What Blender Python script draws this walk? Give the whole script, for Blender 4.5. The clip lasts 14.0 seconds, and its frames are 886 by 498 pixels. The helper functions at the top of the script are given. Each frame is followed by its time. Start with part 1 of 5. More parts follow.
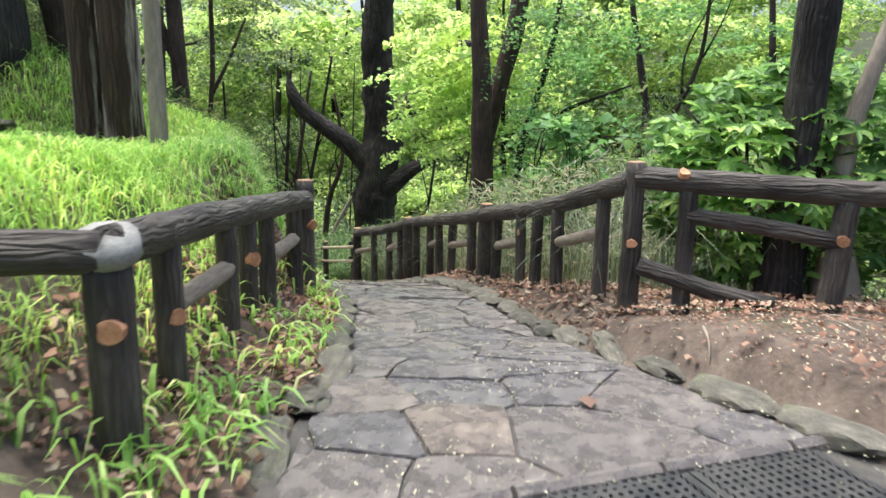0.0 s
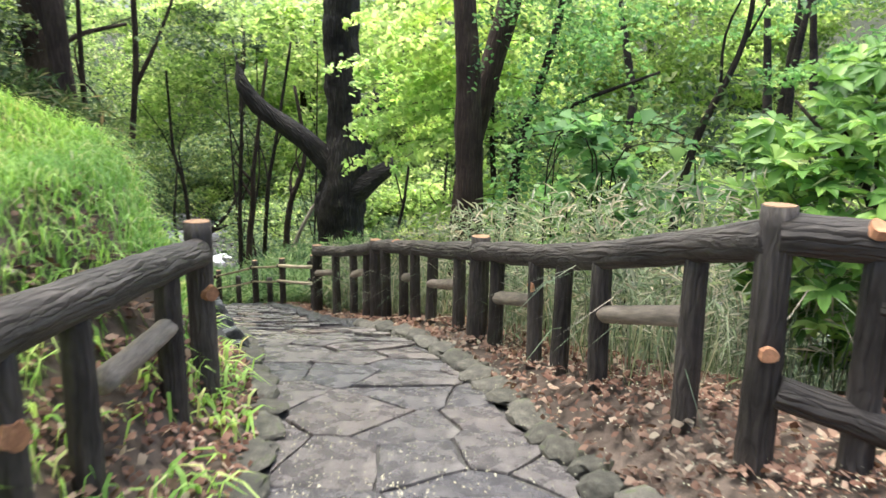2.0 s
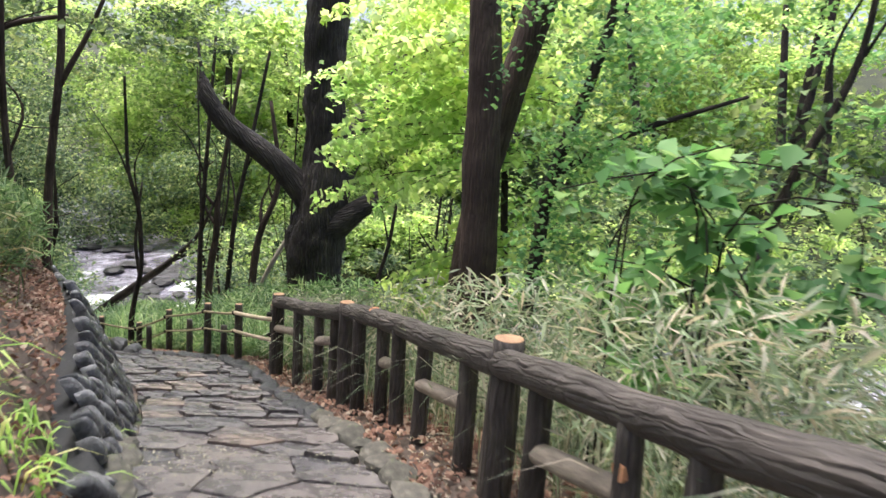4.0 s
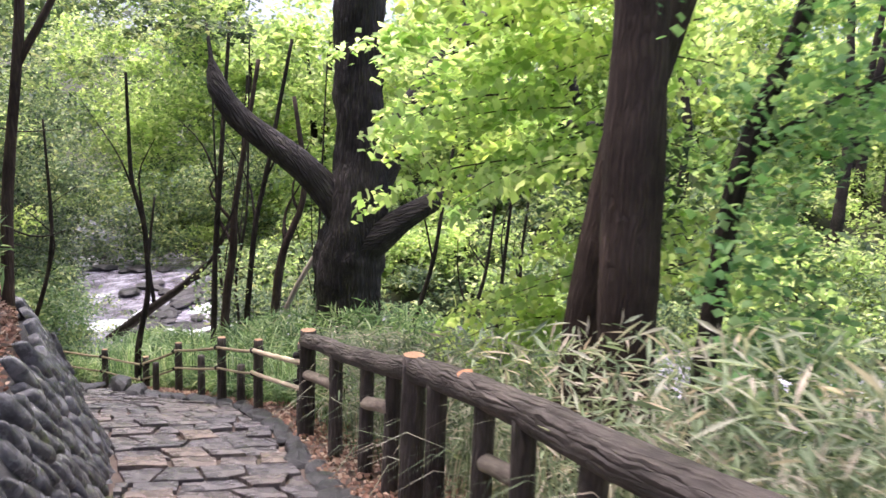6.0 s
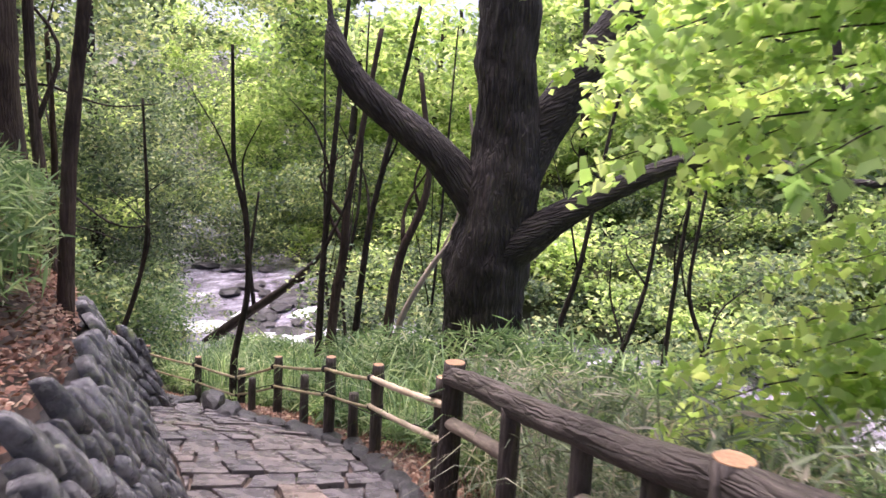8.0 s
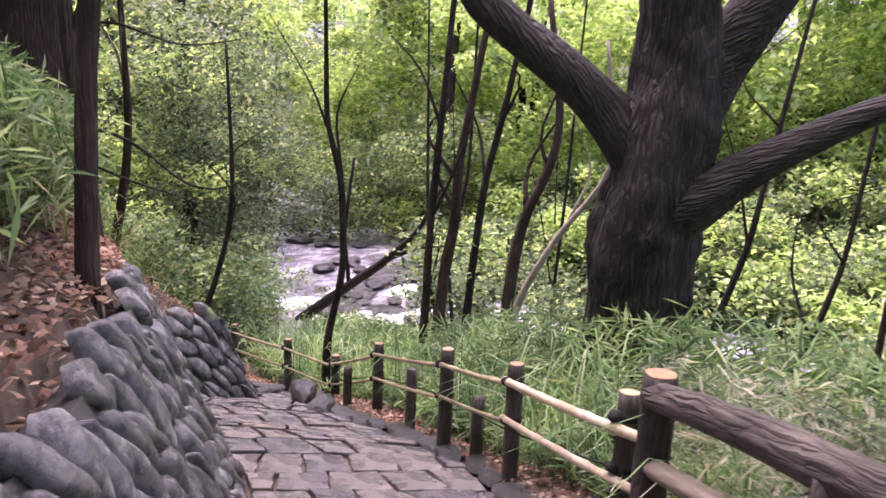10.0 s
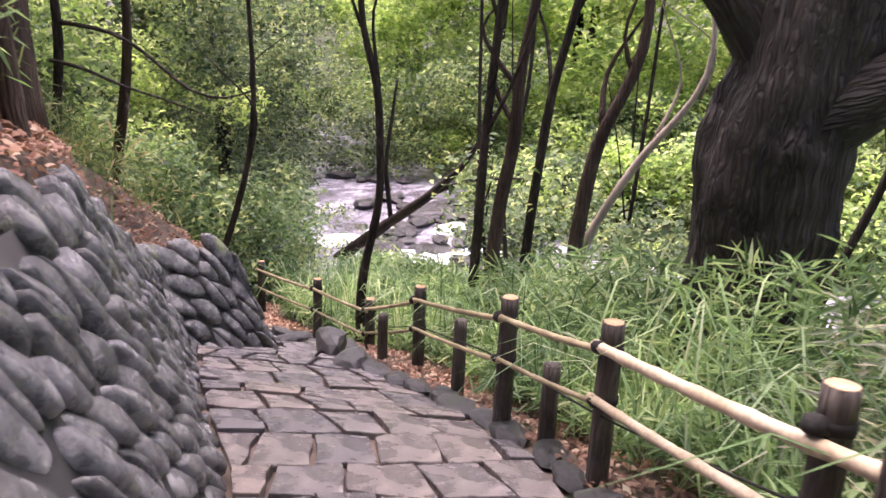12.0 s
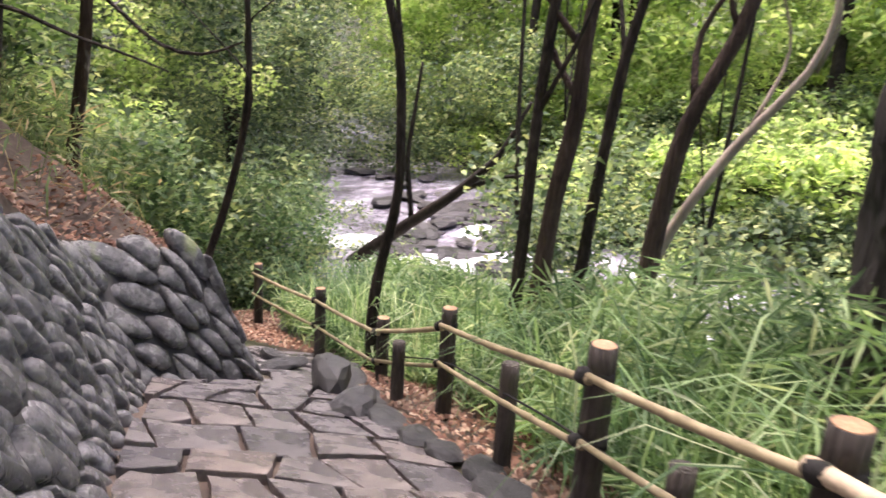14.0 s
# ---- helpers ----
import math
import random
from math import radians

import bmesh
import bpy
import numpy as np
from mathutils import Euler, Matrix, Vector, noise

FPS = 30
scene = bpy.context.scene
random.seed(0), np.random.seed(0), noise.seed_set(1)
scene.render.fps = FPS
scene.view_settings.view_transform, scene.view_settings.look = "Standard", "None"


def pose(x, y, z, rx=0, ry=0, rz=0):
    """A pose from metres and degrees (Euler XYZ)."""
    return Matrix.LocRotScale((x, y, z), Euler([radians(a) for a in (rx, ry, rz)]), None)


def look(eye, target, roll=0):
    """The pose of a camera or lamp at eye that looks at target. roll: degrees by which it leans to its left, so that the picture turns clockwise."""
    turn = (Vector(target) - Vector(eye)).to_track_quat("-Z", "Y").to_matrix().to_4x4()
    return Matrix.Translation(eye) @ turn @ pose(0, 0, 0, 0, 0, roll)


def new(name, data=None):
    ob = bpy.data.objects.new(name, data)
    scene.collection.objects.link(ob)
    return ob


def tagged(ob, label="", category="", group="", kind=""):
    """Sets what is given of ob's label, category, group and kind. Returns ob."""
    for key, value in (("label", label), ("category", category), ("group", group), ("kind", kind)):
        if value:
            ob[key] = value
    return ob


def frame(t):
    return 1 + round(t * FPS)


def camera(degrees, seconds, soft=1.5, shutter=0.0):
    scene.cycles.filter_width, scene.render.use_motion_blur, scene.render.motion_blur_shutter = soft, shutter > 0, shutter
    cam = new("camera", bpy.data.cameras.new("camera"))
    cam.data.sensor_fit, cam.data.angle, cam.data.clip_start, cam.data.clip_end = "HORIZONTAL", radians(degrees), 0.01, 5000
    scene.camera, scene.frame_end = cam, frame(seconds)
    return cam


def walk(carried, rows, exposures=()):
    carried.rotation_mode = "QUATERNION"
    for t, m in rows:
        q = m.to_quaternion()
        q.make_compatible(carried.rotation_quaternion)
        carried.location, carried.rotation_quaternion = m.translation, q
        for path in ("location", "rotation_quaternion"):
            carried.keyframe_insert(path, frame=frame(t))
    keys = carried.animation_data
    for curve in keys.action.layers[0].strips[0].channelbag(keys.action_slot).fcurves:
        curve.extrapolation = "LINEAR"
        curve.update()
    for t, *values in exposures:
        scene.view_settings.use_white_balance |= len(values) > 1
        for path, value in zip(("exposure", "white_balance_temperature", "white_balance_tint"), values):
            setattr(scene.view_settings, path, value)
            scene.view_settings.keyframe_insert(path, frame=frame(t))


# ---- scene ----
cam = camera(60.6, 14.0, shutter=0.5)
METRES, EYE, TILT, LEAN, TURN = 15.0, 1.42, -12.0, -1.0, 0.0
ROWS = [
    (0.0, 0.0, 0.0, 0.0, 0.0, 0.0, -0.0),
    (0.5, 0.0023, 0.0363, 0.0086, -0.13, -0.06, 0.09),
    (1.0, 0.0015, 0.0744, 0.0146, -0.43, -0.0, 0.11),
    (1.5, 0.0029, 0.115, 0.0211, -0.97, 0.15, 0.04),
    (2.0, -0.0004, 0.1574, 0.0306, -1.8, -0.59, 0.47),
    (2.5, -0.0016, 0.1953, 0.0406, -4.02, -1.92, 1.35),
    (3.0, -0.0017, 0.2334, 0.0472, -4.7, -2.01, 0.63),
    (3.5, -0.0012, 0.2708, 0.05, -4.57, -0.1, -1.27),
    (4.0, -0.0023, 0.3125, 0.0539, -2.91, 1.61, -2.25),
    (6.5, -0.042, 0.5051, 0.0626, 0.34, 2.53, -0.5),
    (7.0, -0.0539, 0.5415, 0.0632, 5.76, 1.98, -3.74),
    (7.5, -0.0678, 0.5784, 0.0629, 6.62, 2.2, -4.4),
    (8.0, -0.0818, 0.613, 0.0636, 5.84, 2.91, -3.71),
    (8.5, -0.0948, 0.6486, 0.0635, 7.1, 2.04, -5.31),
    (9.0, -0.1063, 0.6804, 0.0627, 9.62, 1.97, -4.53),
    (11.5, -0.1525, 0.8175, 0.0492, 15.56, -2.76, -5.41),
    (12.0, -0.1588, 0.8446, 0.0473, 16.17, -3.89, -5.03),
    (12.5, -0.1741, 0.876, 0.045, 13.76, -4.57, -3.3),
    (13.0, -0.1837, 0.9043, 0.044, 14.82, -4.25, -4.59),
    (13.5, -0.1912, 0.9333, 0.0419, 14.63, -3.47, -5.91),
    (14.0, -0.2017, 0.9604, 0.0411, 17.71, -3.86, -6.49),
]
walk(cam, [(t, pose(0, 0, EYE, TILT, LEAN, TURN) @ pose(METRES * x, METRES * y, METRES * z, 90 + pitch, roll, yaw)) for t, x, y, z, yaw, pitch, roll in ROWS],
     exposures=[(0.0, 1.25, 6000, 4), (2.0, 1.4, 6050, 4), (3.3, 1.47, 6050, 9), (4.0, 1.33, 6050, 11), (6.5, 1.52, 6050, 26), (7.5, 1.46, 6150, 27), (9.0, 1.53, 6100, 42), (12.5, 1.75, 6350, 32), (14.0, 1.7, 6400, 26)])

# ---- light ----
world = bpy.data.worlds.new("world")
scene.world = world
world.use_nodes = True
wn = world.node_tree
sky = wn.nodes.new("ShaderNodeTexSky")
sky.sky_type = "NISHITA"
sky.sun_disc = False
sky.sun_elevation = radians(73)
sky.sun_rotation = radians(318)
sky.air_density = 0.8
sky.dust_density = 6.0
wn.links.new(sky.outputs["Color"], wn.nodes["Background"].inputs["Color"])
wn.nodes["Background"].inputs["Strength"].default_value = 0.14
sun = new("sun", bpy.data.lights.new("sun", "SUN"))
sun.data.energy = 2.7
sun.data.angle = radians(60)
sun.data.color = (1.0, 0.96, 0.9)
sun.matrix_world = look((-7.4, 22.2, 36), (0, 14, 0))

# ---- materials ----
R = random.Random(7)
RNG = np.random.default_rng(7)


def nodes(name):
    m = bpy.data.materials.new(name)
    m.use_nodes = True
    return m, m.node_tree.nodes, m.node_tree.links, m.node_tree.nodes["Principled BSDF"]


def ramp(n, l, fac, stops):
    r = n.new("ShaderNodeValToRGB")
    e = r.color_ramp.elements
    while len(e) < len(stops):
        e.new(0.5)
    for k, (p, c) in enumerate(stops):
        e[k].position, e[k].color = p, (*c, 1)
    l.new(fac, r.inputs["Fac"])
    return r.outputs["Color"]


def noise_tex(n, l, scale, detail=6, rough=0.6, stretch=(1, 1, 1), space="Object"):
    c = n.new("ShaderNodeTexCoord")
    mp = n.new("ShaderNodeMapping")
    mp.inputs["Scale"].default_value = stretch
    l.new(c.outputs[space], mp.inputs["Vector"])
    t = n.new("ShaderNodeTexNoise")
    t.inputs["Scale"].default_value = scale
    t.inputs["Detail"].default_value = detail
    t.inputs["Roughness"].default_value = rough
    l.new(mp.outputs["Vector"], t.inputs["Vector"])
    return t.outputs["Fac"]


def mixc(n, l, fac, a, b, mode="MIX"):
    x = n.new("ShaderNodeMix")
    x.data_type, x.blend_type = "RGBA", mode
    for s, v in ((x.inputs["Factor"], fac), (x.inputs[6], a), (x.inputs[7], b)):
        if hasattr(v, "is_linked"):
            l.new(v, s)
        elif isinstance(v, tuple):
            s.default_value = (*v, 1)
        else:
            s.default_value = v
    return x.outputs[2]


def bump(n, l, bsdf, height, strength, dist):
    b = n.new("ShaderNodeBump")
    b.inputs["Strength"].default_value = strength
    b.inputs["Distance"].default_value = dist
    l.new(height, b.inputs["Height"])
    l.new(b.outputs["Normal"], bsdf.inputs["Normal"])


def surface(name, stops, scale, rough, bump_dist, fine=40.0, stretch=(1, 1, 1), vary=0.25, space="Object", spots=None, hues=None, gloss=0.3):
    """Two scales of colour noise, fine relief, and a change of tone from piece to piece."""
    m, n, l, b = nodes(name)
    big = noise_tex(n, l, scale, 5, 0.6, stretch, space)
    small = noise_tex(n, l, fine, 8, 0.7, stretch, space)
    col = ramp(n, l, big, stops)
    grain = ramp(n, l, small, [(0.25, (0.62, 0.62, 0.62)), (0.75, (1.25, 1.25, 1.25))])
    col = mixc(n, l, 1.0, col, grain, "MULTIPLY")
    if vary:
        o = n.new("ShaderNodeObjectInfo")
        tone = ramp(n, l, o.outputs["Random"], hues or [(0, (1 - vary,) * 3), (0.5, (1, 1 - vary * 0.1, 1 - vary * 0.15)), (1, (1 + vary, 1 + vary * 0.9, 1 + vary))])
        col = mixc(n, l, 1.0, col, tone, "MULTIPLY")
    if spots:
        sc, lo, hi, c = spots
        sp = noise_tex(n, l, sc, 4, 0.6, (1, 1, 1), space)
        f = ramp(n, l, sp, [(lo, (0, 0, 0)), (hi, (1, 1, 1))])
        col = mixc(n, l, f, col, c)
    l.new(col, b.inputs["Base Color"])
    rr = ramp(n, l, big, [(0.3, (rough - 0.14,) * 3), (0.7, (min(rough + 0.12, 1),) * 3)])
    l.new(rr, b.inputs["Roughness"])
    b.inputs["Specular IOR Level"].default_value = gloss
    add = n.new("ShaderNodeMath")
    add.operation = "ADD"
    l.new(big, add.inputs[0])
    l.new(small, add.inputs[1])
    bump(n, l, b, add.outputs[0], 0.7, bump_dist)
    return m


def bark(name, dark, light, groove, rough=0.85, stretch=(1, 1, 0.16), relief=0.03, deep=0.35, streak=0.0):
    """Furrowed bark: long plates down the trunk with dark cracks between them."""
    m, n, l, b = nodes(name)
    c = n.new("ShaderNodeTexCoord")
    wob = n.new("ShaderNodeTexNoise")
    wob.inputs["Scale"].default_value = 5.0
    wob.inputs["Detail"].default_value = 3
    l.new(c.outputs["Object"], wob.inputs["Vector"])
    bent = mixc(n, l, 0.06, c.outputs["Object"], wob.outputs["Color"], "ADD")
    mp = n.new("ShaderNodeMapping")
    mp.inputs["Scale"].default_value = stretch
    l.new(bent, mp.inputs["Vector"])
    w = n.new("ShaderNodeTexVoronoi")
    w.feature = "DISTANCE_TO_EDGE"
    w.inputs["Scale"].default_value = groove
    l.new(mp.outputs["Vector"], w.inputs["Vector"])
    ridge = ramp(n, l, w.outputs["Distance"], [(0.0, (0, 0, 0)), (0.42, (1, 1, 1))])
    patch = noise_tex(n, l, 9.0, 5, 0.6, (1, 1, streak)) if streak else noise_tex(n, l, 1.6, 5, 0.6)
    tone = ramp(n, l, patch, [(0.55, dark), (0.62, light)] if streak else [(0.35, dark), (0.7, light)])
    col = mixc(n, l, ridge, mixc(n, l, 1.0, tone, (deep, deep, deep), "MULTIPLY"), tone)
    fine = noise_tex(n, l, 60, 6, 0.7, stretch)
    col = mixc(n, l, 1.0, col, ramp(n, l, fine, [(0.25, (0.6, 0.6, 0.6)), (0.75, (1.3, 1.3, 1.3))]), "MULTIPLY")
    l.new(col, b.inputs["Base Color"])
    b.inputs["Roughness"].default_value = rough
    b.inputs["Specular IOR Level"].default_value = 0.2
    h = n.new("ShaderNodeMath")
    h.operation = "MULTIPLY_ADD"
    h.inputs[1].default_value = 0.6
    l.new(fine, h.inputs[0])
    l.new(ridge, h.inputs[2])
    bump(n, l, b, h.outputs[0], 1.0, relief)
    return m


def leafy(name, stops, trans=0.4, rough=0.5, clumps=(0.3, 1.4)):
    """Thin leaves: each one its own tone, light coming through; clump light and shade painted in."""
    m, n, l, b = nodes(name)
    g = n.new("ShaderNodeNewGeometry")
    col = ramp(n, l, g.outputs["Random Per Island"], stops)
    # broad noise paints shaded and lit clumps into the leaf colour
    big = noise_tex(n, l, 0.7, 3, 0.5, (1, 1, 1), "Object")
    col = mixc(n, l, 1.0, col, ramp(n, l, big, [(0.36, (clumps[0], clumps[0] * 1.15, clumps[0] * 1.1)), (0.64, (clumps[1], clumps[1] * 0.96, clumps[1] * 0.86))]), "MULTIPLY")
    l.new(col, b.inputs["Base Color"])
    b.inputs["Roughness"].default_value = rough
    b.inputs["Specular IOR Level"].default_value = 0.2
    t = n.new("ShaderNodeBsdfTranslucent")
    l.new(mixc(n, l, 1.0, col, (1.35, 1.3, 1.0), "MULTIPLY"), t.inputs["Color"])
    mx = n.new("ShaderNodeMixShader")
    mx.inputs["Fac"].default_value = trans
    l.new(b.outputs["BSDF"], mx.inputs[1])
    l.new(t.outputs["BSDF"], mx.inputs[2])
    l.new(mx.outputs["Shader"], n["Material Output"].inputs["Surface"])
    return m


M_STONE = surface("paving_stone", [(0.32, (0.0742, 0.0673, 0.0669)), (0.48, (0.138, 0.124, 0.12)), (0.58, (0.175, 0.157, 0.147)), (0.72, (0.286, 0.257, 0.239))], 7.0, 0.29, 0.026, 70, vary=0.3, hues=[(0, (0.66, 0.66, 0.72)), (0.3, (0.93, 0.93, 0.99)), (0.6, (1.04, 1.0, 1.0)), (0.87, (1.17, 1.09, 1.06)), (1, (1.42, 1.22, 1.08))], gloss=0.5)
M_JOINT = surface("joint_grit", [(0.3, (0.0442, 0.0408, 0.0374)), (0.7, (0.112, 0.102, 0.0901))], 6.0, 0.9, 0.01, 60, vary=0)
M_KERB = surface("kerb_rock", [(0.3, (0.069, 0.0638, 0.0513)), (0.55, (0.144, 0.133, 0.106)), (0.75, (0.241, 0.224, 0.176))], 5.0, 0.75, 0.02, 30, vary=0.25, spots=(3.0, 0.58, 0.7, (0.103, 0.123, 0.0475)))
M_BOULDER = surface("wall_boulder", [(0.3, (0.0606, 0.0624, 0.0659)), (0.5, (0.156, 0.156, 0.16)), (0.72, (0.419, 0.415, 0.411))], 7.0, 0.27, 0.03, 40, vary=0.4, gloss=0.6, spots=(2.5, 0.62, 0.72, (0.178, 0.205, 0.0891)))
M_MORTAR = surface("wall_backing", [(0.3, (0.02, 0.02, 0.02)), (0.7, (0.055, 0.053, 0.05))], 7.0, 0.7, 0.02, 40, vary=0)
M_SOIL = surface("forest_soil", [(0.3, (0.0616, 0.044, 0.0343)), (0.5, (0.119, 0.088, 0.0686)), (0.72, (0.198, 0.151, 0.121))], 2.0, 0.95, 0.02, 25, vary=0, spots=(0.6, 0.55, 0.68, (0.044, 0.0616, 0.022)))
M_FENCE = bark("fence_log_bark", (0.0578, 0.048, 0.0416), (0.173, 0.144, 0.124), 30.0, 0.55, stretch=(1, 1, 0.07), relief=0.012, deep=0.62)
M_KNOT = surface("cut_branch_wood", [(0.3, (0.33, 0.15, 0.075)), (0.6, (0.57, 0.285, 0.15)), (0.8, (0.72, 0.42, 0.255))], 14.0, 0.8, 0.006, 60, vary=0.2)
M_CUT = surface("cut_wood", [(0.3, (0.26, 0.15, 0.085)), (0.6, (0.42, 0.26, 0.15)), (0.8, (0.5, 0.36, 0.23))], 9.0, 0.8, 0.004, 60, vary=0.2)
M_GREYWOOD = surface("weathered_wood", [(0.3, (0.179, 0.146, 0.115)), (0.6, (0.335, 0.281, 0.221)), (0.8, (0.47, 0.395, 0.327))], 6.0, 0.85, 0.008, 50, (1, 1, 0.2), vary=0.2)
M_BAMBOO = surface("dry_bamboo", [(0.3, (0.4, 0.31, 0.2)), (0.6, (0.58, 0.47, 0.34)), (0.8, (0.68, 0.59, 0.47))], 3.0, 0.45, 0.002, 30, vary=0.12)
M_OLDBAMBOO = surface("weathered_bamboo", [(0.3, (0.17, 0.135, 0.075)), (0.6, (0.33, 0.27, 0.16)), (0.8, (0.46, 0.39, 0.26))], 5.0, 0.5, 0.002, 30, vary=0.2)
M_TWINE_SHADE = surface("black_twine_and_shade", [(0.3, (0.012, 0.011, 0.01)), (0.7, (0.03, 0.027, 0.025))], 40.0, 0.9, 0.004, 120, vary=0)
M_OAK = bark("old_trunk_bark", (0.041, 0.0346, 0.0321), (0.128, 0.105, 0.0949), 24.0, 0.65, stretch=(1, 1, 0.08), relief=0.03, deep=0.45)
M_TRUNK = bark("brown_trunk_bark", (0.0576, 0.0392, 0.0312), (0.157, 0.109, 0.0864), 38.0, stretch=(1, 1, 0.06), relief=0.012, deep=0.6)
M_PALE = bark("pale_trunk_bark", (0.085, 0.056, 0.038), (0.42, 0.36, 0.29), 22.0, stretch=(1, 1, 0.06), relief=0.02, deep=0.55, streak=0.07)
M_TWIG = bark("sapling_bark", (0.03, 0.0232, 0.0188), (0.099, 0.075, 0.06), 30.0, relief=0.012, deep=0.5)
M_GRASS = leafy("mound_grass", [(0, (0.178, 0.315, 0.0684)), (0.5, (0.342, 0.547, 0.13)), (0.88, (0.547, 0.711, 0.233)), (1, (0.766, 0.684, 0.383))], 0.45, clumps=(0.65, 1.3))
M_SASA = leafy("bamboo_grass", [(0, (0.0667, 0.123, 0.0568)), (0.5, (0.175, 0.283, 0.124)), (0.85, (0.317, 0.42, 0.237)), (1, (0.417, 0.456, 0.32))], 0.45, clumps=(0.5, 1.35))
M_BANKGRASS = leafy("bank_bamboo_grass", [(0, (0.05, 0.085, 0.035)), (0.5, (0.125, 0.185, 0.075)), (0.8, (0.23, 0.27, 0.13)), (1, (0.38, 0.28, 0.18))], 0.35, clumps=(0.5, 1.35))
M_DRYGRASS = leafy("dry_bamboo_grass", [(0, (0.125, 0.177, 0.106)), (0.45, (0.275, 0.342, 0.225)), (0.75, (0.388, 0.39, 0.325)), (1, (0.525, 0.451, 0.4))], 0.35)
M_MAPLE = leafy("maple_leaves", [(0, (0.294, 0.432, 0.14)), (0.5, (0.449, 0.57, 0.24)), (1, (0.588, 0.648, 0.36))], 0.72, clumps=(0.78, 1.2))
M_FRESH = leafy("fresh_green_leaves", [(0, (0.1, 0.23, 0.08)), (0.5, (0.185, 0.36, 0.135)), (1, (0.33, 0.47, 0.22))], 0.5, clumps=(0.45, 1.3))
# evergreen tone, darkened further to paint the shade inside the foliage
M_DARKLEAF = leafy("dark_evergreen_shade_leaves", [(0, (0.022, 0.043, 0.02)), (0.5, (0.05, 0.087, 0.04)), (1, (0.12, 0.165, 0.08))], 0.15, 0.35)
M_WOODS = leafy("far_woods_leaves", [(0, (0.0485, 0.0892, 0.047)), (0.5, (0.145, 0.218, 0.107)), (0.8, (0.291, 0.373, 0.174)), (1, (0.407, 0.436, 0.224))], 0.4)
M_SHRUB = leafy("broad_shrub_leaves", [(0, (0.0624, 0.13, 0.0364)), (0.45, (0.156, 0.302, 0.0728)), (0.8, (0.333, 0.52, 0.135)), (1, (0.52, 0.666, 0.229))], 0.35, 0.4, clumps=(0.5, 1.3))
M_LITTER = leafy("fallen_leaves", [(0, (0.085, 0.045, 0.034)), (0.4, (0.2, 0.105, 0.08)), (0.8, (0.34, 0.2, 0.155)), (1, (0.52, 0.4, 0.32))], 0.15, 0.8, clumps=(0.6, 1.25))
M_PETAL = leafy("fallen_specks", [(0, (0.5, 0.46, 0.33)), (1, (0.75, 0.7, 0.55))], 0.1, 0.8)
M_METAL = surface("cast_iron", [(0.3, (0.02, 0.02, 0.02)), (0.7, (0.06, 0.055, 0.05))], 12.0, 0.5, 0.002, 60, vary=0)
M_CONC = surface("drain_concrete", [(0.3, (0.208, 0.195, 0.182)), (0.7, (0.364, 0.351, 0.325))], 6.0, 0.9, 0.004, 60, vary=0)
mw, nw, lw, bw = nodes("stream_water")
# pale lilac noise: sky reflection and foam streaks put into the base colour
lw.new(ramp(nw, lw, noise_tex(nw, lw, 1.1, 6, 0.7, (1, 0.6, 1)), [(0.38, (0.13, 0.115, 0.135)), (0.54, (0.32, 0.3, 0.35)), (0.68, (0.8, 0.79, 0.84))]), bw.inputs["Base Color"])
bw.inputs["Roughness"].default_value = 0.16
bump(nw, lw, bw, noise_tex(nw, lw, 2.2, 6, 0.65, (1, 1, 1)), 0.7, 0.1)
M_WATER = mw

M_FOAM = surface("white_water", [(0.3, (0.55, 0.55, 0.57)), (0.6, (0.8, 0.8, 0.82)), (0.8, (0.9, 0.9, 0.9))], 6.0, 0.4, 0.03, 25, vary=0)
M_ROCK = surface("stream_rock", [(0.3, (0.018, 0.017, 0.017)), (0.55, (0.045, 0.042, 0.043)), (0.75, (0.12, 0.11, 0.108))], 1.5, 0.5, 0.03, 12, vary=0.4)
M_BLACKROCK = surface("wet_black_rock", [(0.3, (0.018, 0.018, 0.019)), (0.55, (0.04, 0.039, 0.04)), (0.78, (0.11, 0.107, 0.105))], 5.0, 0.4, 0.02, 30, vary=0.3, gloss=0.5)
# lighter copy of the woods leaves: sunlight put into the colour
M_LITWOODS = leafy("sunlit_tone_leaves", [(0, (0.205, 0.318, 0.107)), (0.45, (0.349, 0.482, 0.179)), (0.8, (0.492, 0.605, 0.264)), (1, (0.616, 0.646, 0.455))], 0.62, clumps=(0.45, 1.35))
M_MOSS = surface("mossy_forest_floor", [(0.3, (0.022, 0.024, 0.013)), (0.5, (0.042, 0.047, 0.022)), (0.72, (0.08, 0.085, 0.04))], 0.8, 0.95, 0.03, 6, vary=0)

# ---- plan: edges and heights along the walk, by y ----
PY = [-30, 0, 3, 4, 5.4, 6.7, 8.5, 10.2, 12.2, 14.2, 16.5, 17.5, 20, 21, 24, 30]
PZ = [0.1, 0, 0, -0.1, -0.36, -0.5, -0.8, -1.25, -1.85, -2.4, -2.9, -3.25, -4.05, -4.5, -5.3, -6.2]
LY = [-30, 2.0, 4.0, 5.15, 6.4, 7.4, 8.5, 9.4, 10.8, 13, 14.2, 15.4, 16.45, 17.4, 18.3, 19.25, 19.6, 20.4, 21.5, 24, 30]
LX = [-1.0, -0.62, -0.52, -0.62, -0.78, -1.05, -1.4, -1.7, -2.12, -2.95, -3.5, -4.2, -5.08, -5.78, -6.4, -6.02, -6.4, -7.3, -8.2, -9.6, -12]
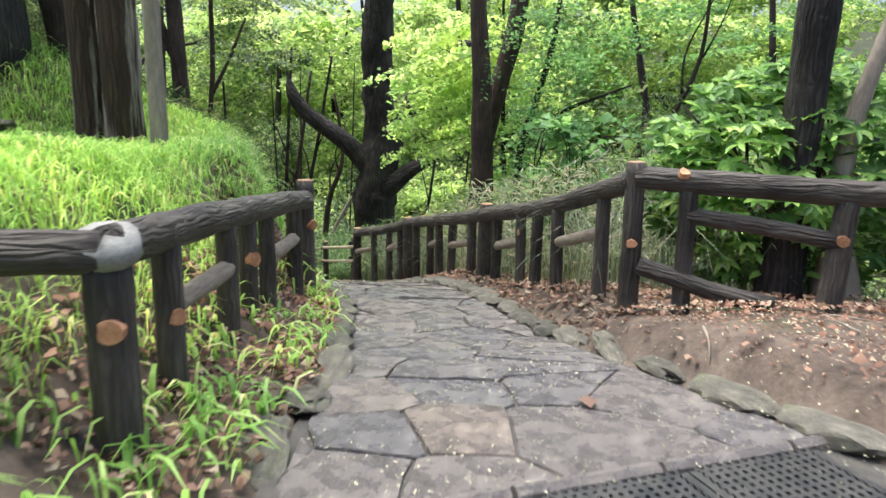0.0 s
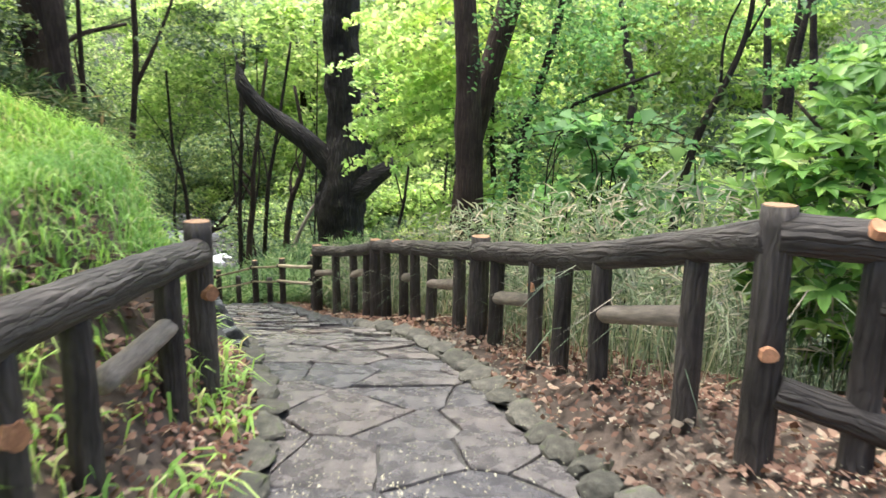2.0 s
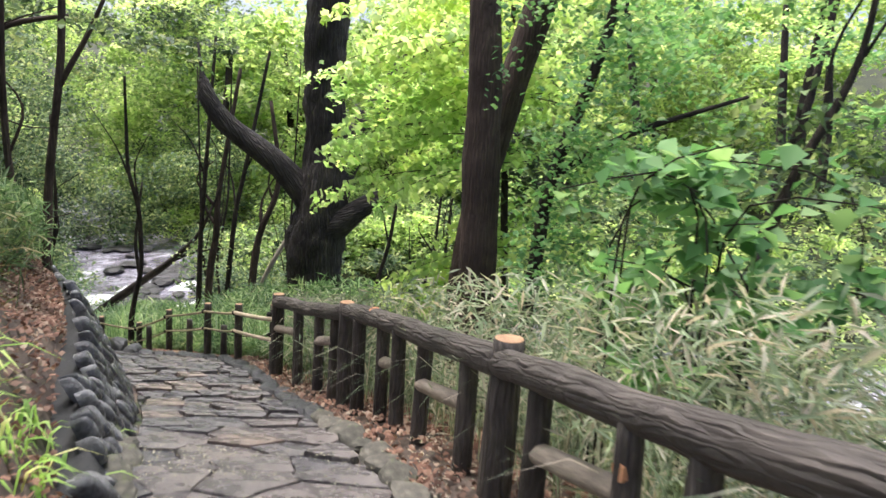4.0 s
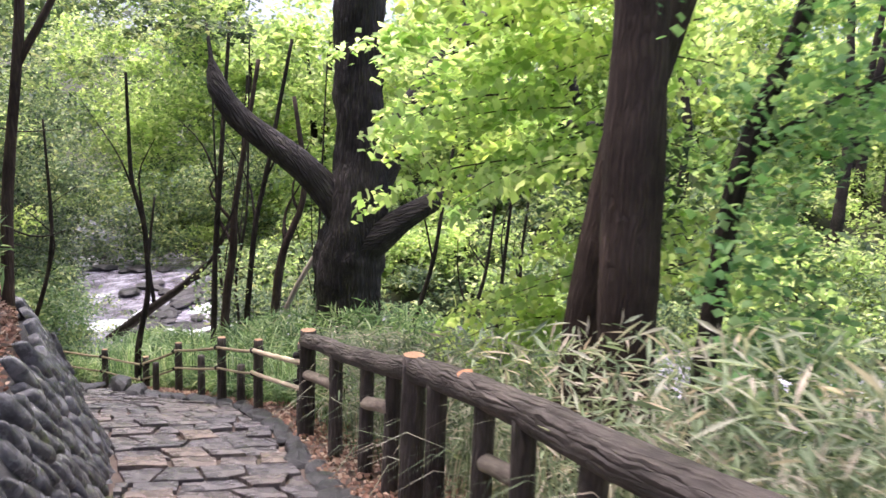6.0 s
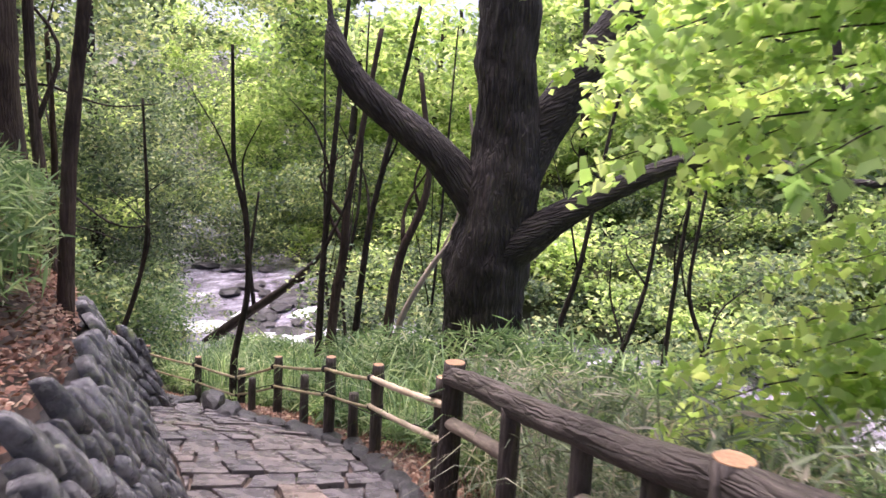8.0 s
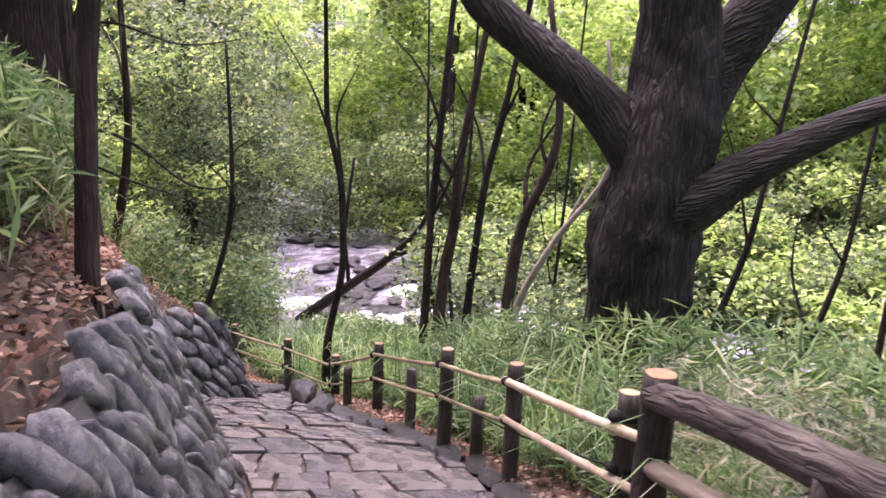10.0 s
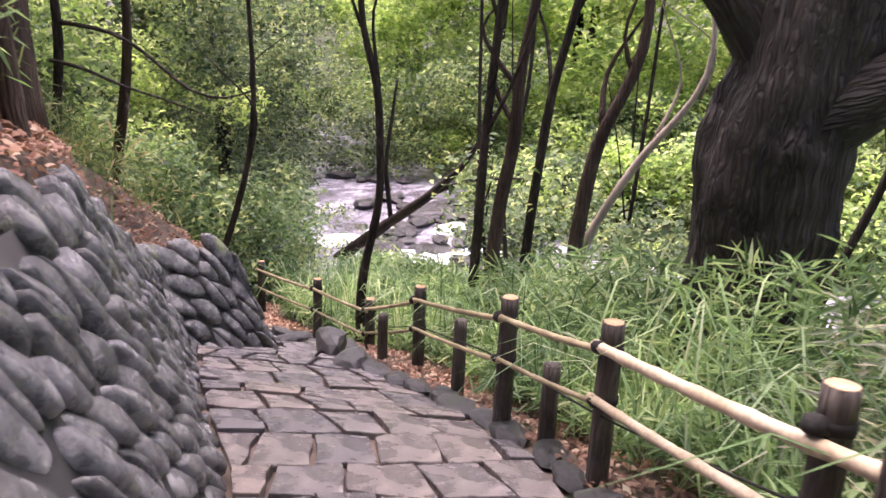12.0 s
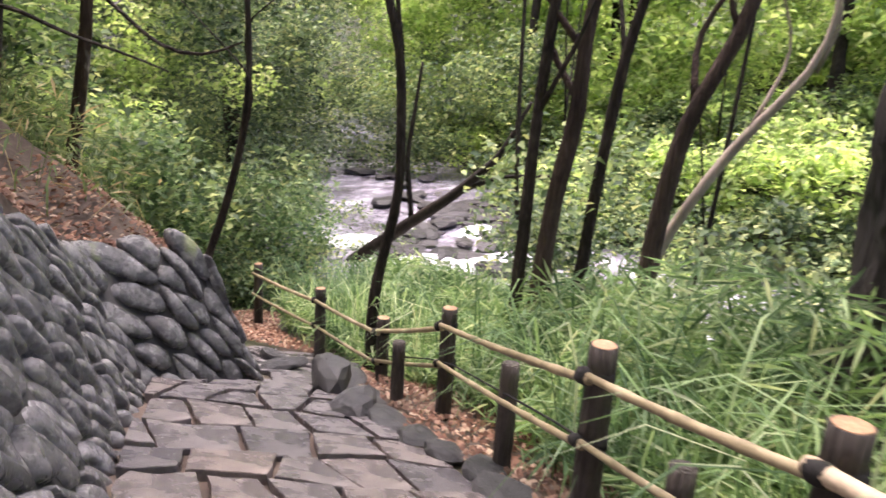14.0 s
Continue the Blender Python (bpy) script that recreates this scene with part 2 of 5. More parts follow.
RY = [-30, 2.0, 3.0, 4.1, 5.15, 6.4, 7.4, 8.5, 10.0, 10.9, 13.2, 14.2, 15.2, 16.6, 17.3, 18, 18.5, 19.1, 20, 22, 30]
RX = [2.6, 2.3, 1.6, 1.08, 0.82, 0.5, 0.3, 0.02, -0.38, -0.68, -1.48, -1.8, -2.15, -2.95, -3.4, -4.05, -4.6, -5.15, -5.7, -6.7, -9]
FY = [-30, 5.0, 5.5, 7.07, 8.9, 10.5, 11.5, 13, 14.6, 16.2, 17.1, 19.1, 20.2, 22.6, 30]
FX = [3, 1.3, 1.21, 0.79, 0.3, -0.12, -0.5, -1.05, -1.66, -2.5, -3.2, -4.45, -5.4, -8.2, -12]
WY = [7.8, 9.0, 10.8, 12, 13.5, 15, 16.8, 18.2, 21.5]
WH = [0.1, 0.42, 0.8, 0.95, 1.2, 1.42, 1.5, 0.98, 0.88]


def pz(y):
    return float(np.interp(y, PY, PZ))


def left_edge(y):
    return float(np.interp(y, LY, LX))


def right_edge(y):
    return float(np.interp(y, RY, RX))


def fence_x(y):
    return float(np.interp(y, FY, FX))


def wall_height(y):
    return float(np.interp(y, WY, WH))


def smooth(a, b, v):
    k = min(max((v - a) / (b - a), 0), 1)
    return k * k * (3 - 2 * k)


STREAM = [(34, 20), (14, 25), (3, 28.7), (-6, 31), (-11, 36), (-17.5, 48), (-26, 64)]
WATER = -6.0


def stream_distance(x, y):
    best = 1e9
    for (ax, ay), (bx, by) in zip(STREAM, STREAM[1:]):
        dx, dy = bx - ax, by - ay
        k = min(max(((x - ax) * dx + (y - ay) * dy) / (dx * dx + dy * dy), 0), 1)
        best = min(best, math.hypot(x - ax - k * dx, y - ay - k * dy))
    return best


def beyond_stream(x, y):
    """Positive on the stream's far side."""
    return (y - 31) * 0.85 + (x + 6) * 0.4 - max(0, -(x + 7)) * 0.95


def ground_z(x, y):
    yy = min(max(y, -30), 23.5)
    base, l, r = pz(yy), left_edge(yy), right_edge(yy)
    if x < l:
        d = l - x
        if yy < 8.0:
            z = base + 0.12 * smooth(0, 0.25, d) + (0.1 if yy > 4 else 0.02) * smooth(0.2, 0.6, d)
            up = float(np.interp(yy, [2, 5, 8], [0.85, 1.0, 1.3])) * smooth(0.4 - 0.15 * smooth(4.8, 6, yy), 1.55 - 0.55 * smooth(4.8, 6, yy), d) * smooth(-6, 1, yy)
            z += up
            z -= 0.45 * smooth(2.3, 4.6, d) * smooth(-2, 1, yy) * (1 - smooth(6, 8, yy))
            k = smooth(6.6, 8.0, yy)
            z += k * 0.5 * max(0, min(d - 0.9, 3))
        else:
            h = wall_height(yy)
            z = base + (h - 0.02) * smooth(0.42 * h + 0.14, 0.42 * h + 0.34, d) + 0.55 * max(0, min(d - 0.8, 6))
            z += 0.9 * smooth(0.42 * h + 0.2, 0.42 * h + 1.0, d) * (1 - smooth(8.6, 11, yy))
            z = base + (z - base) * (1 - 0.8 * smooth(21.3, 23.4, yy))
    elif x > r:
        d = x - r
        w = max(fence_x(yy) - r, 0.3)
        rise = 0.3 if yy < 5.6 else float(np.interp(yy, [5.6, 7, 12, 16], [0.3, 0.15, 0.12, 0.06]))
        z = base + rise * smooth(0, w, d)
        keep = float(np.interp(yy, [0, 5, 7, 10, 14, 16, 20], [3.2, 2.4, 0.8, 0.5, 0.8, 1.4, 1.4]))
        fall = max(0, d - w - keep)
        z -= 0.42 * fall if yy < 16 else 0.3 * fall
    else:
        z = base
    if y > 23.5:
        z = z - 0.32 * (y - 23.5)
    s = stream_distance(x, y)
    bed = WATER - 0.5
    bank = bed + 0.5 * max(0, s - 2.0)
    if beyond_stream(x, y) > 0:
        z = bed + 0.3 * max(0, s - 1.3)
        z = min(z, 9)
    else:
        z = max(min(z, bank), bed) if s < 5 else max(z, bed)
        if s < 2.0:
            z = bed
    if x > r + 0.3 or x < l - 1.0:
        z += 0.07 * (noise.noise((x * 0.7, y * 0.7, 3)) + 0.5 * noise.noise((x * 2.1, y * 2.1, 5)))
    return z


# ---- mesh helpers ----
def mesh_of(name, verts, faces, mat, smooth_shade=True):
    me = bpy.data.meshes.new(name)
    me.from_pydata([tuple(v) for v in verts], [], [tuple(int(i) for i in f) for f in faces])
    me.materials.append(mat)
    if smooth_shade:
        me.polygons.foreach_set("use_smooth", [True] * len(me.polygons))
    me.update()
    return me


def quick_mesh(name, verts, tris, mat):
    """A large mesh from arrays: verts n x 3, tris m x 3."""
    me = bpy.data.meshes.new(name)
    me.vertices.add(len(verts))
    me.vertices.foreach_set("co", np.asarray(verts, dtype=np.float32).ravel())
    me.loops.add(len(tris) * 3)
    me.loops.foreach_set("vertex_index", np.asarray(tris, dtype=np.int32).ravel())
    me.polygons.add(len(tris))
    me.polygons.foreach_set("loop_start", np.arange(0, len(tris) * 3, 3, dtype=np.int32))
    me.materials.append(mat)
    me.update(calc_edges=True)
    return me


def part(name, me, parent, label="", m=None):
    ob = new(name, me)
    ob.parent = parent
    if m is not None:
        ob.matrix_basis = m
    return tagged(ob, label)


def thing(name, label, category, group="", kind="", at=(0, 0, 0)):
    ob = new(name)
    ob.empty_display_size = 0.2
    ob.location = at
    return tagged(ob, label, category, group, kind)


def tube(points, radii, sides=10, bumpy=0.08, seed=0, flat_ends=True, step=0.25):
    """A bent, knobbly round bar through the points: verts and faces."""
    pts = [Vector(p) for p in points]
    fine, rad = [], []
    for a, b, ra, rb in zip(pts, pts[1:], radii, radii[1:]):
        k = max(1, int((b - a).length / step))
        for i in range(k):
            f = i / k
            fine.append(a.lerp(b, f))
            rad.append(ra + (rb - ra) * f)
    fine.append(pts[-1])
    rad.append(radii[-1])
    for _ in range(2):
        fine = [fine[0]] + [(fine[i - 1] + fine[i] * 2 + fine[i + 1]) / 4 for i in range(1, len(fine) - 1)] + [fine[-1]]
    verts, faces = [], []
    side = None
    for i, p in enumerate(fine):
        d = (fine[min(i + 1, len(fine) - 1)] - fine[max(i - 1, 0)]).normalized()
        if side is None:
            side = d.cross(Vector((0.3, 1, 0.2))).normalized()
        side = (side - d * side.dot(d)).normalized()
        up = d.cross(side)
        for k in range(sides):
            a = 2 * math.pi * k / sides
            dirn = side * math.cos(a) + up * math.sin(a)
            w = 1 + bumpy * 2 * noise.noise(p * 2.2 + dirn * 1.3 + Vector((seed * 7.1, seed * 3.3, 0))) + bumpy * noise.noise(p * 7 + dirn * 3 + Vector((seed, 0, 0)))
            verts.append(p + dirn * rad[i] * w)
    for i in range(len(fine) - 1):
        for k in range(sides):
            a, b = i * sides + k, i * sides + (k + 1) % sides
            faces.append((a, b, b + sides, a + sides))
    if flat_ends:
        faces.append(tuple(reversed(range(sides))))
        faces.append(tuple(range((len(fine) - 1) * sides, len(fine) * sides)))
    return verts, faces


def joined(pieces):
    verts, faces = [], []
    for v, f in pieces:
        o = len(verts)
        verts += list(v)
        faces += [tuple(i + o for i in q) for q in f]
    return verts, faces


def disc(center, normal, radius, thick, sides=12, seed=0):
    """A short, slightly uneven sawn end."""
    n = Vector(normal).normalized()
    return tube([Vector(center) - n * thick, Vector(center) + n * thick * 0.5], [radius, radius * 0.94], sides, 0.06, seed, step=1)


def leaves(centres, size, tilt=0.6, long=1.8, fold=0.25, droop=0.0):
    """Many small folded leaves: six points and four triangles each."""
    c = np.asarray(centres, dtype=np.float64)
    n = len(c)
    az = RNG.uniform(0, 2 * np.pi, n)
    el = RNG.normal(-droop, tilt, n)
    d = np.stack([np.cos(az) * np.cos(el), np.sin(az) * np.cos(el), np.sin(el)], 1)
    side = np.stack([-np.sin(az), np.cos(az), np.zeros(n)], 1)
    roll = RNG.normal(0, tilt, n)
    up = np.cross(d, side)
    side, up = side * np.cos(roll)[:, None] + up * np.sin(roll)[:, None], up * np.cos(roll)[:, None] - side * np.sin(roll)[:, None]
    s = (size * RNG.uniform(0.6, 1.35, n))[:, None]
    w = s / long
    base = c - d * s * 0.5
    tip = c + d * s * 0.5 - up * s * 0.1
    mid = c
    a = c - d * s * 0.12 + side * w * 0.5 + up * w * fold
    b = c - d * s * 0.12 - side * w * 0.5 + up * w * fold
    verts = np.stack([base, a, tip, b], 1).reshape(-1, 3)
    i = np.arange(n)[:, None] * 4
    tris = np.concatenate([i + np.array([[0, 1, 2]]), i + np.array([[0, 2, 3]])], 1).reshape(-1, 3)
    return verts, tris


def lobed(centres, size, tilt=0.3, droop=0.3):
    """Three-lobed leaves: seven points and six triangles each."""
    c = np.asarray(centres, dtype=np.float64)
    n = len(c)
    az = RNG.uniform(0, 2 * np.pi, n)
    el = RNG.normal(-droop, tilt, n)
    d = np.stack([np.cos(az) * np.cos(el), np.sin(az) * np.cos(el), np.sin(el)], 1)
    side = np.stack([-np.sin(az), np.cos(az), RNG.normal(0, tilt, n)], 1)
    side /= np.linalg.norm(side, axis=1)[:, None]
    up = np.cross(d, side)
    s = (size * RNG.uniform(0.6, 1.3, n))[:, None]
    rim = [(-0.42, 0, 0), (-0.08, 0.42, -0.08), (0.12, 0.3, -0.02), (0.52, 0, -0.12), (0.12, -0.3, -0.02), (-0.08, -0.42, -0.08), (-0.04, 0, 0.04)]
    verts = np.stack([c + d * s * a + side * s * b + up * s * h for a, b, h in rim], 1).reshape(-1, 3)
    i = np.arange(n)[:, None] * 7
    tris = np.concatenate([i + np.array([[k, (k + 1) % 6, 6]]) for k in range(6)], 1).reshape(-1, 3)
    return verts, tris


def blades(roots, length, width, lean=0.5, heading=None):
    """Bending blades of grass: three joints each."""
    r = np.asarray(roots, dtype=np.float64)
    n = len(r)
    az = RNG.uniform(0, 2 * np.pi, n) if heading is None else heading + RNG.normal(0, 0.7, n)
    L = length * RNG.uniform(0.5, 1.3, n)
    W = width * RNG.uniform(0.6, 1.3, n)
    k = np.abs(RNG.normal(lean, 0.25, n))
    d = np.stack([np.cos(az), np.sin(az), np.zeros(n)], 1)
    s = np.stack([-np.sin(az), np.cos(az), np.zeros(n)], 1)
    z = np.array([[0, 0, 1.0]])
    p1 = r + z * (L * 0.5)[:, None] + d * (L * 0.18 * k)[:, None]
    p2 = r + z * (L * 0.78 * (1 - 0.25 * k))[:, None] + d * (L * 0.5 * k)[:, None]
    p3 = r + z * (L * (0.95 - 0.6 * k))[:, None] + d * (L * 0.95 * k)[:, None]
    w = (s * W[:, None]) * 0.5
    verts = np.stack([r - w * 0.6, r + w * 0.6, p1 - w, p1 + w, p2 - w * 0.8, p2 + w * 0.8, p3], 1).reshape(-1, 3)
    i = np.arange(n)[:, None] * 7
    tris = np.concatenate([i + np.array([t]) for t in ((0, 1, 3), (0, 3, 2), (2, 3, 5), (2, 5, 4), (4, 5, 6))], 1).reshape(-1, 3)
    return verts, tris


def cloud(centre, radius, n, shell=0.55):
    """Random places in a ball-like clump, denser towards its skin."""
    v = RNG.normal(0, 1, (n, 3))
    v /= np.linalg.norm(v, axis=1)[:, None]
    rr = RNG.uniform(shell, 1.0, n) ** 0.6
    return np.asarray(centre) + v * rr[:, None] * np.asarray(radius)


def merge(parts_):
    vs, ts, o = [], [], 0
    for v, t in parts_:
        vs.append(v)
        ts.append(t + o)
        o += len(v)
    return np.concatenate(vs), np.concatenate(ts)


# ---- ground, joints bed under the paving, water ----
def grid_axis(breaks):
    out = []
    for a, b, s in breaks:
        out += list(np.arange(a, b, s))
    return out + [breaks[-1][1]]


gx = grid_axis([(-400, -60, 40), (-60, -26, 3.4), (-26, -9, 0.85), (-9, 5, 0.125), (5, 26, 0.85), (26, 60, 3.4), (60, 400, 40)])
gy = grid_axis([(-400, -40, 40), (-40, -4, 2), (-4, 0, 0.5), (0, 24, 0.125), (24, 44, 0.85), (44, 90, 3.4), (90, 400, 40)])
gv = [(x, y, ground_z(x, y) - 0.05) for y in gy for x in gx]
gf = [(j * len(gx) + i, j * len(gx) + i + 1, (j + 1) * len(gx) + i + 1, (j + 1) * len(gx) + i) for j in range(len(gy) - 1) for i in range(len(gx) - 1)]
ground = tagged(new("ground", mesh_of("ground", gv, gf, M_SOIL)), "dark brown forest soil on a wooded slope", "ground", kind="structure")
ground.data.materials.append(M_MOSS)
for pg in ground.data.polygons:
    c = pg.center
    k = 1.6 * noise.noise((c.x * 0.45, c.y * 0.45, 7)) + 0.5 * noise.noise((c.x * 1.7, c.y * 1.7, 2))
    pg.material_index = 1 if c.y > 22.8 + k or c.x > 5.6 + k or c.x < -9 + k or (c.y < 0.2 + k and abs(c.x) > 2) else 0

wv, wf = [], []
for i, (x, y) in enumerate(STREAM):
    wv += [(x - 5, y - 3, WATER), (x + 5, y + 3, WATER)]
    if i:
        wf.append((2 * i - 2, 2 * i - 1, 2 * i + 1, 2 * i))
water = tagged(new("water", mesh_of("water", wv, wf, M_WATER)), "shallow stream with pale sky reflection and foam painted into its colour", "water", kind="structure")


# ---- paved path ----
def bed_depth(y):
    return float(np.interp(y, [5.5, 8, 11], [0.015, 0.034, 0.065]))


path = thing("path", "worn grey crazy-paved stone path running downhill", "path", kind="structure")
bv, bf = [], []
ys = np.arange(-3, 21.51, 0.25)
for i, y in enumerate(ys):
    l, r = left_edge(y), right_edge(y)
    bv += [(l - 0.05, y, pz(y) - bed_depth(y)), (r + 0.05, y, pz(y) - bed_depth(y))]
    if i:
        bf.append((2 * i - 2, 2 * i - 1, 2 * i + 1, 2 * i))
part("joint_bed", mesh_of("joint_bed", bv, bf, M_JOINT), path, "dark gritty joints between paving stones")


def paving_stone(poly, thick=0.07, lift=0.0):
    """A flat stone with a chipped, rounded rim, from its outline on the plan."""
    c = Vector((sum(p[0] for p in poly) / len(poly), sum(p[1] for p in poly) / len(poly), 0))
    n = len(poly)
    verts, faces = [], []
    cz = pz(c.y)
    slope = float(np.interp(c.y, [6, 10], [0.012, 0.035]))
    tx, ty = R.uniform(-slope, slope), R.uniform(-slope, slope)

    def z(x, y):
        return pz(y) + tx * (x - c.x) + ty * (y - c.y) + lift + 0.004 * noise.noise((x * 5, y * 5, 1))
    for f, dz in ((1.0, -thick), (1.0, -0.006), (0.985, 0.0), (0.55, 0.001)):
        for p in poly:
            x, y = c.x + (p[0] - c.x) * f, c.y + (p[1] - c.y) * f
            verts.append((x, y, z(x, y) + dz))
    verts.append((c.x, c.y, z(c.x, c.y) + 0.001))
    for k in range(3):
        for i in range(n):
            j = (i + 1) % n
            faces.append((k * n + i, k * n + j, (k + 1) * n + j, (k + 1) * n + i))
    for i in range(n):
        faces.append((3 * n + i, 3 * n + (i + 1) % n, 4 * n))
    o = Vector((c.x, c.y, cz))
    return o, [Vector(v) - o for v in verts], faces


def ragged(poly):
    """Two more points on every long side, pushed in or out a little: a hewn, broken outline."""
    out = []
    for p, q in zip(poly, poly[1:] + poly[:1]):
        out.append(p)
        dx, dy = q[0] - p[0], q[1] - p[1]
        long = math.hypot(dx, dy)
        if long > 0.1:
            for f in ((0.5,) if long < 0.2 else (0.33, 0.67)):
                k = R.gauss(0, 0.007) / long
                out.append((p[0] + dx * f - dy * k, p[1] + dy * f + dx * k))
    return out


def clipped(poly, m, n):
    """The part of a polygon on the near side of the line through m with normal n."""
    out = []
    for p, q in zip(poly, poly[1:] + poly[:1]):
        a, b = (p - m).dot(n), (q - m).dot(n)
        if a <= 0:
            out.append(p)
        if a * b < 0:
            out.append(p + (q - p) * (a / (a - b)))
    return out


V2 = lambda a, b: Vector((a, b))
MID_Y = np.arange(-3, 21.61, 0.1)
MID_X = np.array([(left_edge(y) + right_edge(y)) / 2 for y in MID_Y])
MID_X = np.convolve(np.pad(MID_X, 4, mode="edge"), np.ones(9) / 9, mode="valid")
MID_S = np.concatenate([[0], np.cumsum(np.hypot(np.diff(MID_X), np.diff(MID_Y)))])


def along_path(s, u):
    """The plan place s metres down the middle of the path and u metres to its right."""
    s = min(max(s, 0.3), MID_S[-1] - 0.3)
    x, y = np.interp(s, MID_S, MID_X), np.interp(s, MID_S, MID_Y)
    dx, dy = np.interp(s + 0.3, MID_S, MID_X) - np.interp(s - 0.3, MID_S, MID_X), np.interp(s + 0.3, MID_S, MID_Y) - np.interp(s - 0.3, MID_S, MID_Y)
    k = math.hypot(dx, dy)
    return V2(float(x + u * dy / k), float(y - u * dx / k))


def edge_cut(poly, edge, y, side):
    """Cut a stone's outline along the path's edge near y."""
    t = V2(edge(y + 0.2) - edge(y - 0.2), 0.4).normalized()
    n = V2(t.y, -t.x) * side
    return clipped(poly, V2(edge(y), y) - n * 0.01, n)


def lay(poly, kept):
    """Trim one stone to the path and the drain, and lay it."""
    if len(poly) < 3:
        return
    cy = sum(w.y for w in poly) / len(poly)
    for edge, side in ((left_edge, -1), (right_edge, 1)):
        if len(poly) > 2:
            poly = edge_cut(poly, edge, cy, side)
    if len(poly) > 2 and max(w.x for w in poly) > -0.35:
        poly = clipped(poly, V2(0.94, 2.71), V2(0.344, -1).normalized())
    if len(poly) < 3:
        return
    area = sum(a.x * b.y - b.x * a.y for a, b in zip(poly, poly[1:] + poly[:1])) / 2
    if abs(area) < 0.01:
        return
    if area < 0:
        poly = poly[::-1]
    o, v, f = paving_stone(ragged([(w.x, w.y) for w in poly]), 0.1, R.uniform(-0.005, 0.007) if cy < 9 else R.uniform(-0.016, 0.02))
    if 1.5 < cy < 18.2:
        part("paving_stone", mesh_of("paving_stone", v, f, M_STONE, False), path, m=Matrix.Translation(o))
    else:
        kept.append(([w + o for w in v], f))


joined_flags = []
COURSES = float(np.interp(10.5, MID_Y, MID_S))
flag_seeds = []
s_row = 0.3
while s_row < COURSES + 0.3:
    tall, wide = R.uniform(0.38, 0.52), R.uniform(0.4, 0.54)
    u = -2.6 + R.uniform(0, wide)
    while u < 2.6:
        if R.random() > 0.15:
            flag_seeds.append(V2(s_row + R.uniform(-0.42, 0.42) * tall, u + R.uniform(-0.42, 0.42) * wide))
        u += wide
    s_row += tall
for p in flag_seeds:
    poly = [p + V2(a, b) * 0.6 for a, b in ((-1, -1), (1, -1), (1, 1), (-1, 1))]
    for q in flag_seeds:
        d = q - p
        if 0 < d.length < 1.25:
            poly = clipped(poly, (p + q) / 2 - d.normalized() * R.uniform(0.004, 0.011), d)
    poly = clipped(poly, V2(COURSES - 0.01, 0), V2(1, 0))
    lay([along_path(*w) for w in poly], joined_flags)


def course(k, u):
    """How far down the path the k-th joint between courses lies, u metres off the middle."""
    return COURSE_S[k] + (0.0 if k == 0 else 0.1 * noise.noise((k * 3.7, u * 1.7, 0)) + 0.05 * noise.noise((k * 1.3, u * 5, 4)))


COURSE_S = [COURSES]
while COURSE_S[-1] < MID_S[-1] - 0.3:
    COURSE_S.append(COURSE_S[-1] + R.uniform(0.4, 0.56))
for k in range(len(COURSE_S) - 1):
    u = -2.6 + R.uniform(0, 0.3)
    lean = R.uniform(-0.04, 0.04)
    while u < 2.4:
        wide = R.uniform(0.27, 0.48)
        lean2 = R.uniform(-0.07, 0.07)
        g = R.uniform(0.009, 0.022)
        ring = [(f, 0) for f in (0.0, 0.5, 1.0)] + [(f, 1) for f in (1.0, 0.5, 0.0)]
        poly = []
        for f, far in ring:
            tilt = lean + (lean2 - lean) * f
            w = u + wide * f + (tilt if far else -tilt) + g * (1 - 2 * f)
            poly.append(V2(course(k + far, w) + (-g if far else g) + R.uniform(-0.012, 0.012), w + R.uniform(-0.012, 0.012)))
        if R.random() < 0.22:
            c = R.choice((0, 2, 3, 5))
            a = (poly[c] + poly[c - 1]) / 2 if c in (0, 3) else (poly[c] + poly[(c + 1) % 6]) / 2
            poly[c] = poly[c].lerp(a, R.uniform(0.2, 0.5))
        lay([along_path(*w) for w in poly], joined_flags)
        u += wide
        lean = lean2
tagged(part("paving_stones", mesh_of("paving_stones", *joined(joined_flags), M_STONE, False), path), kind="stuff")


# ---- rocks: shared shapes ----
def rock_mesh(name, mat, seed, facets=0, sub=2, amp=0.28, face=0.0, crisp=False, top=0.0):
    bm = bmesh.new()
    bmesh.ops.create_icosphere(bm, subdivisions=sub, radius=0.5)
    for v in bm.verts:
        d = v.co.normalized()
        s = 1 + amp * noise.noise(d * 1.6 + Vector((seed * 5.3, 0, 0))) + amp * 0.4 * noise.noise(d * 4.1 + Vector((0, seed * 3.1, 0)))
        v.co = d * 0.5 * s
        v.co = Vector([max(-0.42, min(0.42, c)) for c in v.co])
        for q in range(facets):
            n = Vector((math.sin(seed * 9.1 + q * 2.4), math.cos(seed * 4.7 + q * 1.9), math.sin(seed * 2.3 + q * 3.1))).normalized()
            over = v.co.dot(n) - 0.34
            if over > 0:
                v.co -= n * over * 0.95
        if top and v.co.z > top:
            v.co.z = top + (v.co.z - top) * 0.15
        if face:
            n = Vector((0.12 * math.sin(seed * 3.7), -1, 0.14 * math.cos(seed * 5.9))).normalized()
            over = v.co.dot(n) - face
            if over > 0:
                v.co -= n * over * 0.8
    me = bpy.data.meshes.new(name)
    bm.to_mesh(me)
    bm.free()
    me.materials.append(mat)
    me.polygons.foreach_set("use_smooth", [not crisp] * len(me.polygons))
    return me


